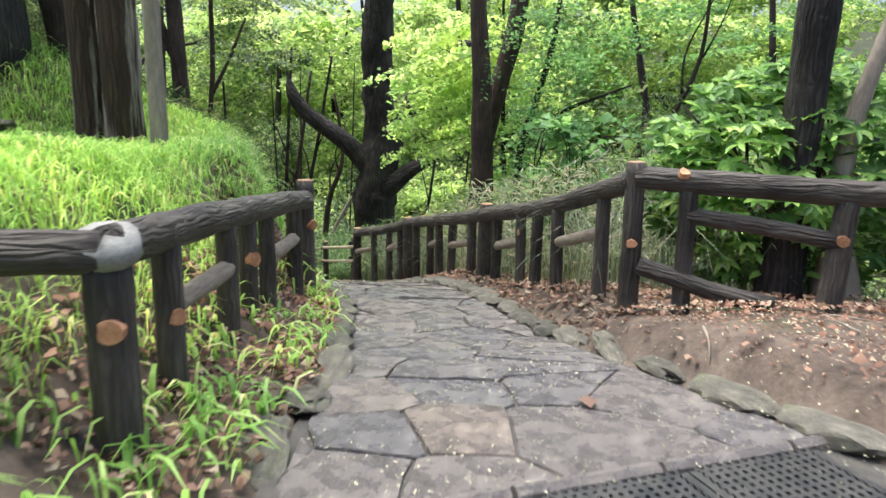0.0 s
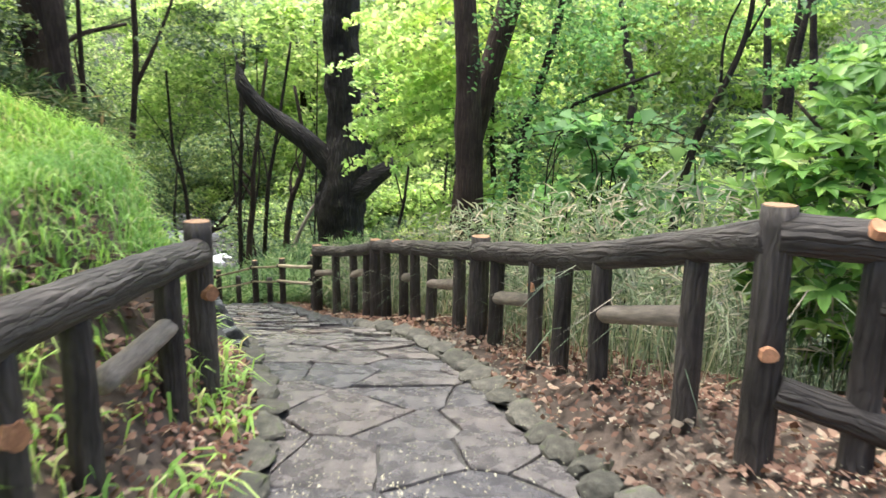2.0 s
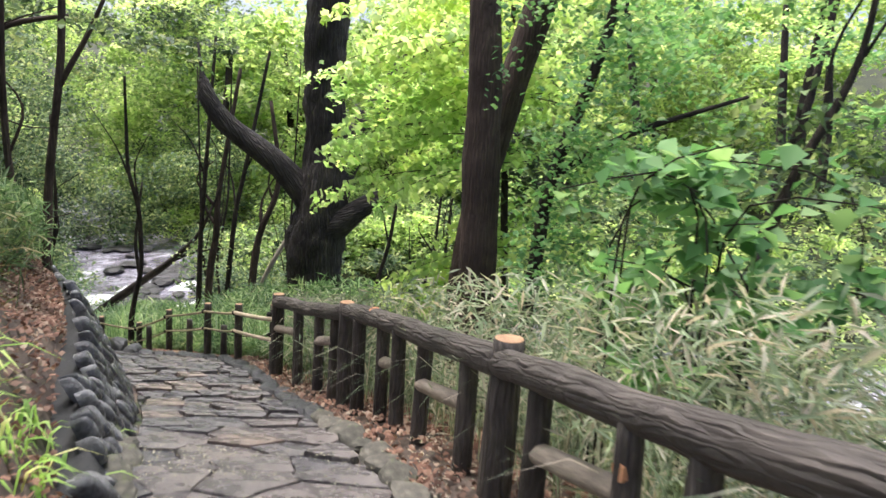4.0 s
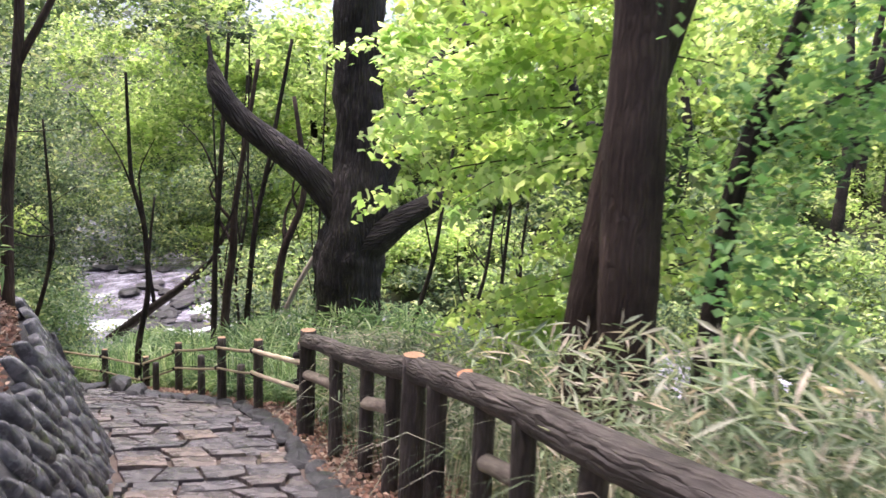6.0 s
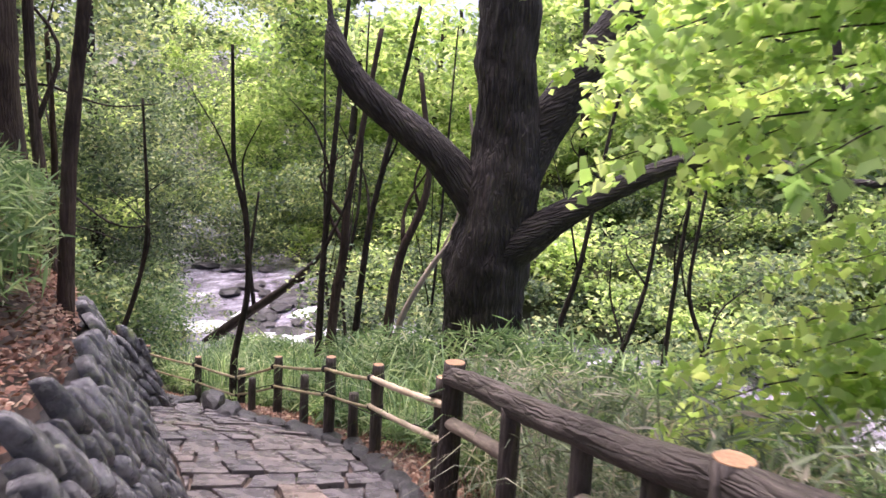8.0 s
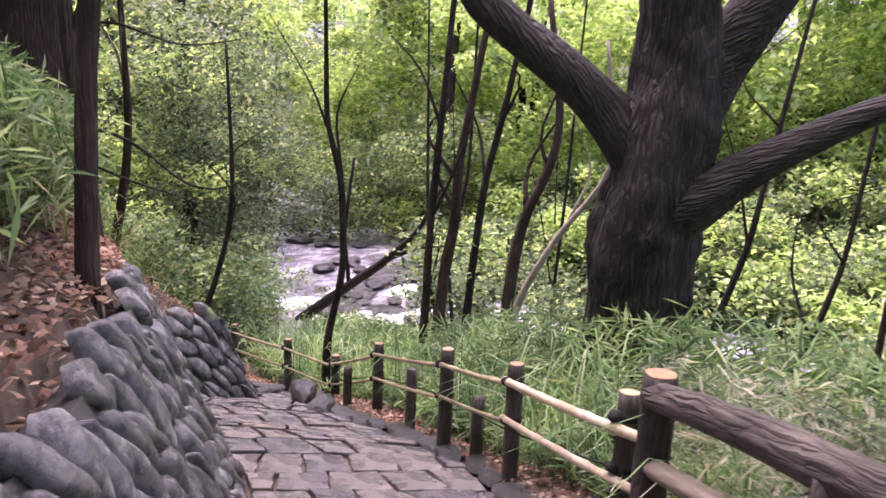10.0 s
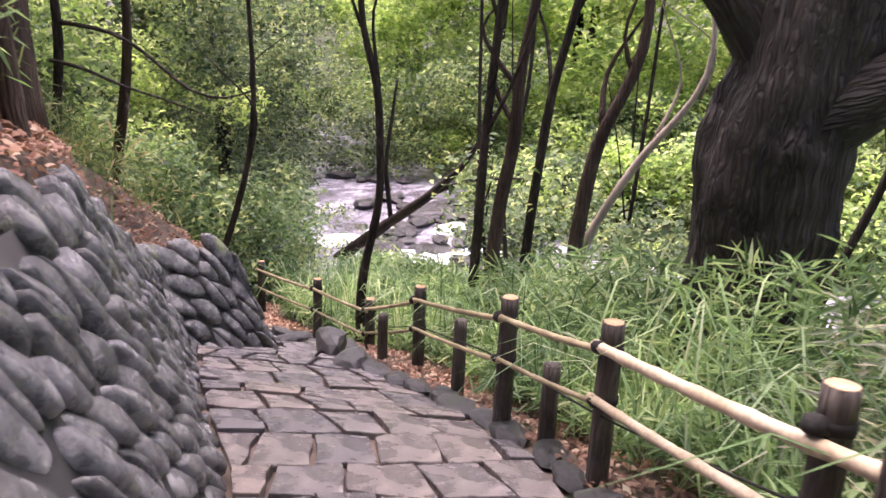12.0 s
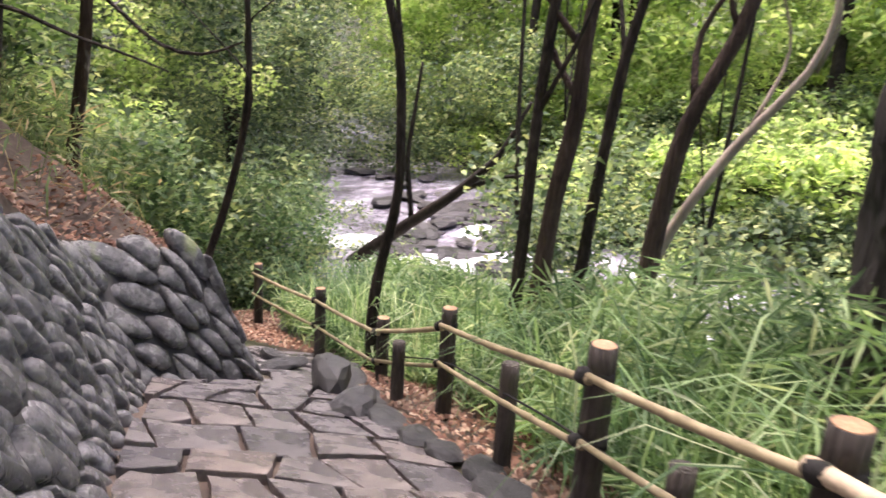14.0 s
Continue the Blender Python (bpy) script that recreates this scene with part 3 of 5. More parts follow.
KERBS = [rock_mesh("kerb_stone", M_KERB, k + 30, facets=14, sub=3, amp=0.6, crisp=True, top=0.24) for k in range(10)]


DARK_KERBS = [rock_mesh("kerb_stone", M_BLACKROCK, k + 50, facets=14, sub=2, amp=0.6, crisp=True, top=0.26) for k in range(8)]


def edge_pose(fx, y, off):
    x = fx(y) + off
    dx = fx(y + 0.15) - fx(y - 0.15)
    return x, math.degrees(math.atan2(0.3, dx)) - 90


kerb = thing("kerb", "low edging of weathered grey field stones", "kerb", kind="structure")
for fx, y0, y1, side in ((right_edge, 2.75, 21.5, 1), (left_edge, 1.2, 9.4, -1)):
    y = y0
    while y < y1:
        dark = y > 14
        ln = R.uniform(0.4, 0.72) if y < 5 else R.uniform(0.2, 0.42)
        x, turn = edge_pose(fx, y + ln / 2, side * R.uniform(0.05, 0.13))
        turn += R.uniform(-14, 14)
        if y > 11:
            ln *= 1.3
        w, h = (R.uniform(0.26, 0.36), R.uniform(0.15, 0.22)) if y < 5.6 and side > 0 else (R.uniform(0.24, 0.36), R.uniform(0.12, 0.2))
        step = max(ln * math.cos(math.radians(turn)), 0.1)
        m = pose(x, y + step / 2, pz(y + step / 2) + 0.02, R.uniform(-8, 8), R.uniform(-8, 8), turn) @ Matrix.Diagonal((w, ln * 1.1, h, 1))
        part("kerb_stone", R.choice(DARK_KERBS if y > 11 else KERBS), kerb, m=m)
        y += step

# ---- boulder wall ----
wall = thing("wall_boulders", "leaning retaining wall of rounded dark grey boulders", "stone wall", kind="structure")
WALL_LINE = []
y = 7.9
while y < 21.5:
    WALL_LINE.append((left_edge(y) - 0.06, y, pz(y) - 0.05, wall_height(y)))
    y += 0.15
for k in range(1, 15):
    f = k / 14
    WALL_LINE.append((-8.26 - 1.9 * f, 21.5 + 0.5 * math.sin(1.5 * f), pz(21.5) - 0.1 - 0.4 * f, 0.92 - 0.1 * f))
LEAN = 0.42


def wall_normal(i):
    a, b = WALL_LINE[max(i - 1, 0)], WALL_LINE[min(i + 1, len(WALL_LINE) - 1)]
    d = Vector((b[0] - a[0], b[1] - a[1], 0)).normalized()
    return d, Vector((d.y, -d.x, 0))


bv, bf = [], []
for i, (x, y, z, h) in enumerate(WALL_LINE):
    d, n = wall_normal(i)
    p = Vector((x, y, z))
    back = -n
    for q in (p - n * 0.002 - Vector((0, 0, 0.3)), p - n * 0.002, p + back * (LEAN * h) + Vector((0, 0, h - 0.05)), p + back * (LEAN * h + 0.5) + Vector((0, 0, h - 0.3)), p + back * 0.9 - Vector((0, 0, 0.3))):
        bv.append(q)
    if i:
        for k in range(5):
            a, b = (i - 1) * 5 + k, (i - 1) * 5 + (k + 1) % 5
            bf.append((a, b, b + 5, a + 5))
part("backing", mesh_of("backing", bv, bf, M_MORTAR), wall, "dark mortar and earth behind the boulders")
lengths = [0]
for a, b in zip(WALL_LINE, WALL_LINE[1:]):
    lengths.append(lengths[-1] + math.hypot(b[0] - a[0], b[1] - a[1]))


def on_wall(s, u):
    """A point of the wall's face: s along its foot, u up its slope; and the face's normal."""
    i = min(max(int(np.searchsorted(lengths, s)) - 1, 0), len(WALL_LINE) - 2)
    k = (s - lengths[i]) / (lengths[i + 1] - lengths[i])
    a, b = WALL_LINE[i], WALL_LINE[i + 1]
    d, n = wall_normal(i)
    d2, n2 = wall_normal(i + 1)
    n = n.lerp(n2, k).normalized()
    up = (Vector((0, 0, 1)) - n * LEAN).normalized()
    p = Vector((a[0] + (b[0] - a[0]) * k, a[1] + (b[1] - a[1]) * k, a[2] + (b[2] - a[2]) * k)) + up * u
    return p, (n + Vector((0, 0, LEAN))).normalized(), a[3] + (b[3] - a[3]) * k, a[1]


# slanting oval cells: a jittered lattice in a frame whose long axis leans back along the wall
SLANT, LONG = radians(36), 2.3


def to_wall(p):
    a, b = p.x, p.y * LONG
    return a * math.cos(SLANT) - b * math.sin(SLANT), a * math.sin(SLANT) + b * math.cos(SLANT)


CELL = 0.136
seeds = {}
for i in range(-40, 180):
    for j in range(-90, 60):
        p = V2((i + 0.5 * (j % 2) + R.uniform(-0.33, 0.33)) * CELL, (j + R.uniform(-0.3, 0.3)) * CELL * 0.87)
        s, u = to_wall(p)
        if -0.3 < s < lengths[-1] + 0.3 and -0.3 < u < 1.9 and R.random() > 0.17:
            seeds[(i, j)] = p
cells = []
for (i, j), p in seeds.items():
    s, u = to_wall(p)
    if not (0.05 < s < lengths[-1] - 0.05 and -0.12 < u):
        continue
    at, face, h, y = on_wall(s, u)
    if u > h * 1.085 - 0.01:
        continue
    poly = [p + V2(x, z) * CELL * 0.95 for x, z in ((-1, -1), (1, -1), (1, 1), (-1, 1))]
    for di in range(-3, 4):
        for dj in range(-3, 4):
            q = seeds.get((i + di, j + dj))
            if q and (di or dj):
                poly = clipped(poly, (p + q) / 2, q - p)
    if len(poly) < 3:
        continue
    for _ in range(2):
        poly = [w for a, b in zip(poly, poly[1:] + poly[:1]) for w in (a * 0.72 + b * 0.28, a * 0.28 + b * 0.72)]
    if len(poly) > 22:
        poly = poly[::2]
    cells.append((p, poly, y))


def wall_stone(p, poly, seed):
    """A smooth half-buried stone: verts and faces round its middle."""
    mid, face, h, y = on_wall(*to_wall(p))
    n = len(poly)
    bulge = R.uniform(0.024, 0.052)
    tilt = Vector((R.uniform(-0.16, 0.16), R.uniform(-0.1, 0.1), R.uniform(-0.12, 0.12)))
    out = R.uniform(-0.012, 0.022)
    verts, faces = [], []
    for f, dz in ((0.95, -0.07), (0.93, -0.014), (0.86, 0.45), (0.66, 0.82), (0.34, 1.0)):
        for k, q in enumerate(poly):
            w, fn, _, _ = on_wall(*to_wall(p + (q - p) * f))
            dent = 0.016 * noise.noise(w * 9 + Vector((seed, 0, 0)))
            lift = dz if dz < 0 else dz * bulge + dent
            verts.append(w - mid + fn * (lift + out + (w - mid).dot(tilt)))
    verts.append(face * (bulge * 1.02 + out))
    for k in range(4):
        for i in range(n):
            j = (i + 1) % n
            faces.append((k * n + i, k * n + j, (k + 1) * n + j, (k + 1) * n + i))
    for i in range(n):
        faces.append((4 * n + i, 4 * n + (i + 1) % n, 5 * n))
    return mid, verts, faces


near = [c for c in cells if 12.0 < c[2] < 17.5]
rest = [c for c in cells if not 12.0 < c[2] < 17.5]
while len(near) > 300:
    rest.append(near.pop(R.randrange(len(near))))
for k, (p, poly, _) in enumerate(near):
    mid, v, f = wall_stone(p, poly, k)
    part("boulder", mesh_of("boulder", v, f, M_BOULDER), wall, m=Matrix.Translation(mid))
far_stones = []
for k, (p, poly, _) in enumerate(rest):
    mid, v, f = wall_stone(p, poly, k + 500)
    far_stones.append(([w + mid for w in v], f))
tagged(part("boulders", mesh_of("boulders", *joined(far_stones), M_BOULDER), wall), kind="stuff")
STREAM_ROCKS = [rock_mesh("stream_rock", M_ROCK, k + 70, facets=14, sub=2, amp=0.6, crisp=True) for k in range(6)]


# ---- log fences ----
def fence_rail_z(y):
    return float(np.interp(y, [5.0, 5.5, 7.07, 8.9, 11.2, 13, 14.7], [0.85, 0.7, 0.3, -0.08, -0.56, -1.03, -1.42]))


def bar(name, pts, radii, mat, parent, label="", sides=12, bumpy=0.07, seed=0, step=0.2):
    """A round bar whose grain runs along it: its own z axis lies along the bar."""
    a, b = Vector(pts[0]), Vector(pts[-1])
    m = Matrix.Translation(a) @ (b - a).to_track_quat("Z", "Y").to_matrix().to_4x4()
    inv = m.inverted()
    v, f = tube([inv @ Vector(p) for p in pts], radii, sides, bumpy, seed, step=step)
    return part(name, mesh_of(name, v, f, mat), parent, label, m)


def log_post(parent, x, y, top, radius, seed, cap=True, lean=(0, 0), bottom=None):
    b = ground_z(x, y) - 0.25 if bottom is None else bottom
    v, f = tube([(x, y, b), (x + lean[0] * 0.5, y + lean[1] * 0.5, (b + top) / 2), (x + lean[0], y + lean[1], top)], [radius * 1.1, radius, radius * 0.98], 14, 0.05, seed, step=0.07)
    p = part("post", mesh_of("post", v, f, M_FENCE), parent)
    if cap:
        v, f = disc((x + lean[0], y + lean[1], top), (0, 0, 1), radius * 0.93, 0.008, 14, seed)
        part("sawn_top", mesh_of("sawn_top", v, f, M_CUT, False), p, "pale sawn top of a post")
    return p


def knot(parent, at, normal, radius, seed):
    v, f = tube([Vector(at) - Vector(normal).normalized() * 0.03, Vector(at) + Vector(normal).normalized() * 0.004], [radius * 0.95, radius * 0.82], 14, 0.16, seed, step=1)
    part("sawn_knot", mesh_of("sawn_knot", v, f, M_KNOT, False), parent, "orange-brown sawn branch stub")


def rail(parent, pts, radius, seed, mat=None, name="rail", label=""):
    return bar(name, pts, [radius] * len(pts), mat or M_FENCE, parent, label, 16, 0.08, seed, 0.07)


fence = thing("log_fence", "dark rustic log fence along the downhill path", "fence", at=(0, 0, 0))
POSTS = [(5.04, 0.068, 0.12, 1), (5.54, 0.055, -0.02, 0), (6.29, 0.055, -0.02, 0), (6.74, 0.055, -0.02, 0), (7.1, 0.052, -0.02, 0), (7.8, 0.055, -0.02, 0),
         (8.2, 0.08, 0.12, 1), (8.68, 0.055, -0.02, 0), (9.5, 0.055, -0.02, 0), (10.05, 0.055, -0.02, 0), (10.55, 0.055, -0.02, 0), (11.1, 0.06, -0.02, 0),
         (11.48, 0.075, 0.095, 1), (11.93, 0.055, -0.02, 0), (12.5, 0.055, -0.02, 0), (13.35, 0.06, -0.02, 0), (14.55, 0.085, 0.1, 1)]
made = {}
for k, (y, r, over, cap) in enumerate(POSTS):
    made[y] = log_post(fence, fence_x(y) + R.uniform(-0.01, 0.01), y, fence_rail_z(y) + over, r, k + 1, cap, (R.uniform(-0.02, 0.02), R.uniform(-0.02, 0.02)))
spans = [5.04, 8.2, 11.48, 14.55]
for k, (a, b) in enumerate(zip(spans, spans[1:])):
    n = 6
    pts = [(fence_x(a + (b - a) * i / n), a + (b - a) * i / n, fence_rail_z(a + (b - a) * i / n) + R.uniform(-0.015, 0.015)) for i in range(n + 1)]
    rail(fence, pts, 0.078, 40 + k)
for k, (a, b, drop) in enumerate(((5.54, 6.29, 0.3), (7.1, 7.8, 0.3), (8.68, 9.5, 0.3), (10.05, 10.55, 0.3), (11.93, 12.5, 0.3), (13.35, 14.55, 0.32))):
    rail(fence, [(fence_x(a), a, fence_rail_z(a) - drop), (fence_x(b), b, fence_rail_z(b) - drop - 0.04)], 0.048, 60 + k, M_GREYWOOD, "short_rail", "weathered grey short rail")
knot(made[7.1], (fence_x(7.1) - 0.055, 7.07, fence_rail_z(7.1) - 0.2), (-0.9, -0.4, 0), 0.04, 3)
knot(fence, (fence_x(10.75) - 0.02, 10.75, fence_rail_z(10.75) + 0.072), (-0.25, -0.35, 1), 0.05, 6)
knot(made[5.04], (1.28, 4.965, 0.42), (-0.2, -1, 0), 0.035, 5)

fence2 = thing("log_fence", "dark rustic log fence turning away above leaf litter", "fence")
rp = [(1.3, 5.04, 0.86), (1.9, 4.8, 0.85), (2.42, 4.58, 0.84), (3.6, 4.2, 0.84), (5.2, 3.7, 0.88)]
rail(fence2, rp, 0.078, 70)
p2 = log_post(fence2, 1.62, 4.92, 0.82, 0.06, 71, False)
p3 = log_post(fence2, 2.42, 4.57, 0.81, 0.075, 72, False, (0.06, 0))
log_post(fence2, 3.7, 4.15, 0.86, 0.07, 73, False)
log_post(fence2, 5.1, 3.72, 0.9, 0.07, 74, False)
mid = rail(fence2, [(1.62, 4.91, 0.63), (2.0, 4.75, 0.6), (2.44, 4.55, 0.54)], 0.055, 75)
low = rail(fence2, [(1.34, 5.0, 0.27), (1.75, 4.83, 0.15), (2.15, 4.66, 0.09)], 0.06, 76)
knot(mid, (2.0, 4.7, 0.63), (-0.3, -0.8, 0.5), 0.035, 77)
knot(p3, (2.44, 4.495, 0.55), (-0.3, -1, 0), 0.045, 78)
knot(fence2, (1.56, 4.87, 0.92), (0, -0.5, 0.9), 0.045, 79)

fence3 = thing("log_fence", "dark rustic log fence below a grassy mound", "fence")
LZ = lambda y: float(np.interp(y, [2.4, 3.0, 4.0, 6.25], [0.86, 0.83, 0.72, 0.53]))
rail(fence3, [(-1.13, 2.5, 0.87), (-1.13, 3.4, 0.8), (-1.13, 4.6, 0.68), (-1.12, 6.2, 0.5)], 0.078, 80)
rail(fence3, [(-1.13, 2.48, 0.86), (-1.9, 2.35, 0.87), (-3.2, 2.1, 0.9)], 0.078, 81)
rail(fence3, [(-1.16, 2.5, 0.15), (-1.32, 2.42, 0.2), (-1.9, 2.32, 0.24), (-2.6, 2.2, 0.26)], 0.065, 82)
left = {}
for k, (y, r, over, cap) in enumerate(((2.5, 0.085, -0.03, 0), (3.05, 0.062, -0.02, 0), (3.92, 0.058, -0.02, 0), (4.36, 0.055, -0.02, 0), (4.83, 0.055, -0.02, 0), (5.75, 0.06, -0.02, 0), (6.27, 0.07, 0.12, 1))):
    left[y] = log_post(fence3, -1.13, y, LZ(y) + over, r, 90 + k, cap)
log_post(fence3, -1.78, 2.36, 0.85, 0.065, 98, False)
v, f = disc((-1.12, 2.5, 0.89), (0.1, -0.4, 1), 0.115, 0.045, 12, 9)
part("concrete_patch", mesh_of("concrete_patch", v, f, M_CONC), fence3, "grey mortar patch over a broken joint")
knot(left[2.5], (-1.1, 2.418, 0.6), (0.15, -1, 0), 0.052, 1)
knot(left[3.05], (-1.075, 3.02, 0.47), (0.9, -0.5, 0), 0.045, 2)
knot(left[4.36], (-1.08, 4.33, 0.42), (0.8, -0.6, 0), 0.05, 2)
knot(left[6.27], (-1.06, 6.22, 0.28), (0.8, -0.6, 0), 0.05, 2)
rail(fence3, [(-1.13, 3.1, 0.5), (-1.13, 3.9, 0.46)], 0.05, 83, M_GREYWOOD, "short_rail", "weathered grey short rail")
rail(fence3, [(-1.13, 5.0, 0.3), (-1.13, 5.8, 0.26)], 0.05, 84, M_GREYWOOD, "short_rail", "weathered grey short rail")

# ---- bamboo rail fence ----
bam = thing("bamboo_fence", "low fence of two bamboo rails tied to dark posts", "fence")
BP = [(-1.745, 14.95, -1.54, -2.3), (-2.5, 16.2, -1.9, -2.75), (-3.2, 17.1, -2.16, -2.9), (-4.45, 19.1, -2.88, -3.6), (-5.4, 20.2, -3.5, -4.2), (-6.6, 21.3, -3.75, -4.5), (-8.25, 22.7, -4.1, -4.8)]
for k, (x, y, t, b) in enumerate(BP):
    v, f = tube([(x, y, b - 0.2), (x, y, t)], [0.062, 0.058], 14, 0.03, 110 + k, step=0.08)
    p = part("post", mesh_of("post", v, f, M_FENCE), bam)
    v, f = disc((x, y, t), (0, 0, 1), 0.053, 0.006, 14, k)
    part("sawn_top", mesh_of("sawn_top", v, f, M_CUT, False), p, "pale tan sawn post top")
for drop, rr in ((0.13, 0.031), (0.42, 0.026)):
    for (x, y, t, b), (x2, y2, t2, b2) in zip(BP, BP[1:]):
        thick = rr if y < 16 else rr * 0.64
        d = Vector((x2 - x, y2 - y, 0)).normalized()
        n = Vector((-d.y, d.x, 0)) * 0.07
        a, c = Vector((x, y, t - drop)) + n - d * (0.3 if y < 15.5 else 0.04), Vector((x2, y2, t2 - drop)) + n + d * 0.03
        line, girth = [], []
        nodes_ = max(3, int((c - a).length / 0.3))
        for q in range(nodes_ + 1):
            k = q / nodes_
            p = a.lerp(c, k) + Vector((0, 0, -0.05 * k * (1 - k)))
            for s, g in ((-0.014, 1.0), (0.0, 1.16), (0.014, 0.98)):
                line.append(p + (c - a).normalized() * s)
                girth.append(thick * g * (1 - 0.1 * k))
        v, f = tube(line, girth, 10, 0.03, int(x * 10), step=0.5)
        part("bamboo_rail", mesh_of("bamboo_rail", v, f, M_BAMBOO if y < 16 else M_OLDBAMBOO), bam, "dry yellow bamboo rail" if y < 16 else "weathered olive bamboo rail")
    for (x, y, t, b), (x2, y2, t2, b2) in zip(BP, BP[1:]):
        d = Vector((x2 - x, y2 - y, t2 - t)).normalized()
        c = Vector((x, y, t - drop)) + Vector((-d.y, d.x, 0)).normalized() * 0.07
        v, f = tube([c - d * 0.035, c - d * 0.012, c + d * 0.015, c + d * 0.035], [rr * 1.06, rr * 1.25, rr * 1.22, rr * 1.06], 10, 0.12, int(y * 7), step=1)
        part("knot", mesh_of("knot", v, f, M_TWINE_SHADE), bam, "black twine knot round a rail")
    for x, y, t, b in BP:
        v, f = tube([(x, y, t - drop - 0.022), (x, y, t - drop + 0.022)], [0.065, 0.065], 12, 0.08, 3, step=0.02)
        part("tie", mesh_of("tie", v, f, M_TWINE_SHADE), bam, "black twine tie")
for k, (x, y, t) in enumerate(((-2.85, 16.75, -2.42), (-3.75, 18.0, -2.72), (-4.9, 19.3, -3.3))):
    ob = thing("short_stake", "short weathered wooden stake beside the fence", "stake", "stakes below the rails")
    v, f = tube([(x, y, t - 0.7), (x, y, t)], [0.055, 0.052], 12, 0.04, 130 + k, step=0.08)
    part("stake", mesh_of("stake", v, f, M_FENCE), ob)


# ---- trees ----
def tree(label, trunk, limbs, mat, crown=None, crown_mat=None, size=0.09, sides=16, category="tree", group="", bumpy=0.07, leaf_long=1.8, droop=0.1, furrow=0.0):
    """trunk and limbs: lists of (x, y, z, radius); crown: clumps of (centre, radii, leaves)."""
    t = thing("tree", label, category, group)
    x, y, z, r = trunk[0]
    g = ground_z(x, y) - 0.25
    if z > g:
        trunk = [(x, y, g, r * 1.2)] + trunk
    v, f = tube([p[:3] for p in trunk], [p[3] for p in trunk], sides, bumpy, len(label) + int(trunk[0][0] * 3), step=0.22)
    if furrow:
        v, f = tube([p[:3] for p in trunk], [p[3] for p in trunk], sides, bumpy, 5, step=0.06)
        rings = len(v) // sides
        for q in range(rings):
            mid = sum((v[q * sides + k] for k in range(sides)), Vector()) / sides
            for k in range(sides):
                w = mid + (v[q * sides + k] - mid).normalized() * 0.5
                ridge = abs(noise.noise((w.x * 9, w.y * 9, w.z * 1.3))) + 0.5 * abs(noise.noise((w.x * 20, w.y * 20, w.z * 3.0)))
                lump = noise.noise((w.x * 2.2, w.y * 2.2, w.z * 1.6))
                v[q * sides + k] += (v[q * sides + k] - mid).normalized() * (furrow * (2.6 * ridge - 0.8) + 0.035 * lump)
    tr = part("trunk", mesh_of("trunk", v, f, mat), t)
    for k, l in enumerate(limbs):
        bar("limb", [p[:3] for p in l], [p[3] for p in l], mat, t, "", 12, bumpy, k + 3, 0.18)
    if crown:
        v, tr_ = merge([leaves(cloud(c, r, n, 0.2), size, 0.5, leaf_long, droop=droop) for c, r, n in crown])
        part("crown", quick_mesh("crown", v, tr_, crown_mat), t)
    return t


def spray_places(start, end, width, n, sag=0.2):
    """Leaf places on a flat, drooping spray of twigs between two points."""
    a, b = np.asarray(start, float), np.asarray(end, float)
    k = RNG.uniform(0.05, 1, n)
    d = b - a
    side = np.array([-d[1], d[0], 0])
    side = side / (np.linalg.norm(side) + 1e-9)
    w = width * np.sin(np.pi * np.clip(k * 0.8 + 0.15, 0, 1))
    p = a + d * k[:, None] + side * (RNG.uniform(-1, 1, n) * w)[:, None]
    p[:, 2] += -sag * k ** 2 + RNG.normal(0, 0.05, n)
    return p


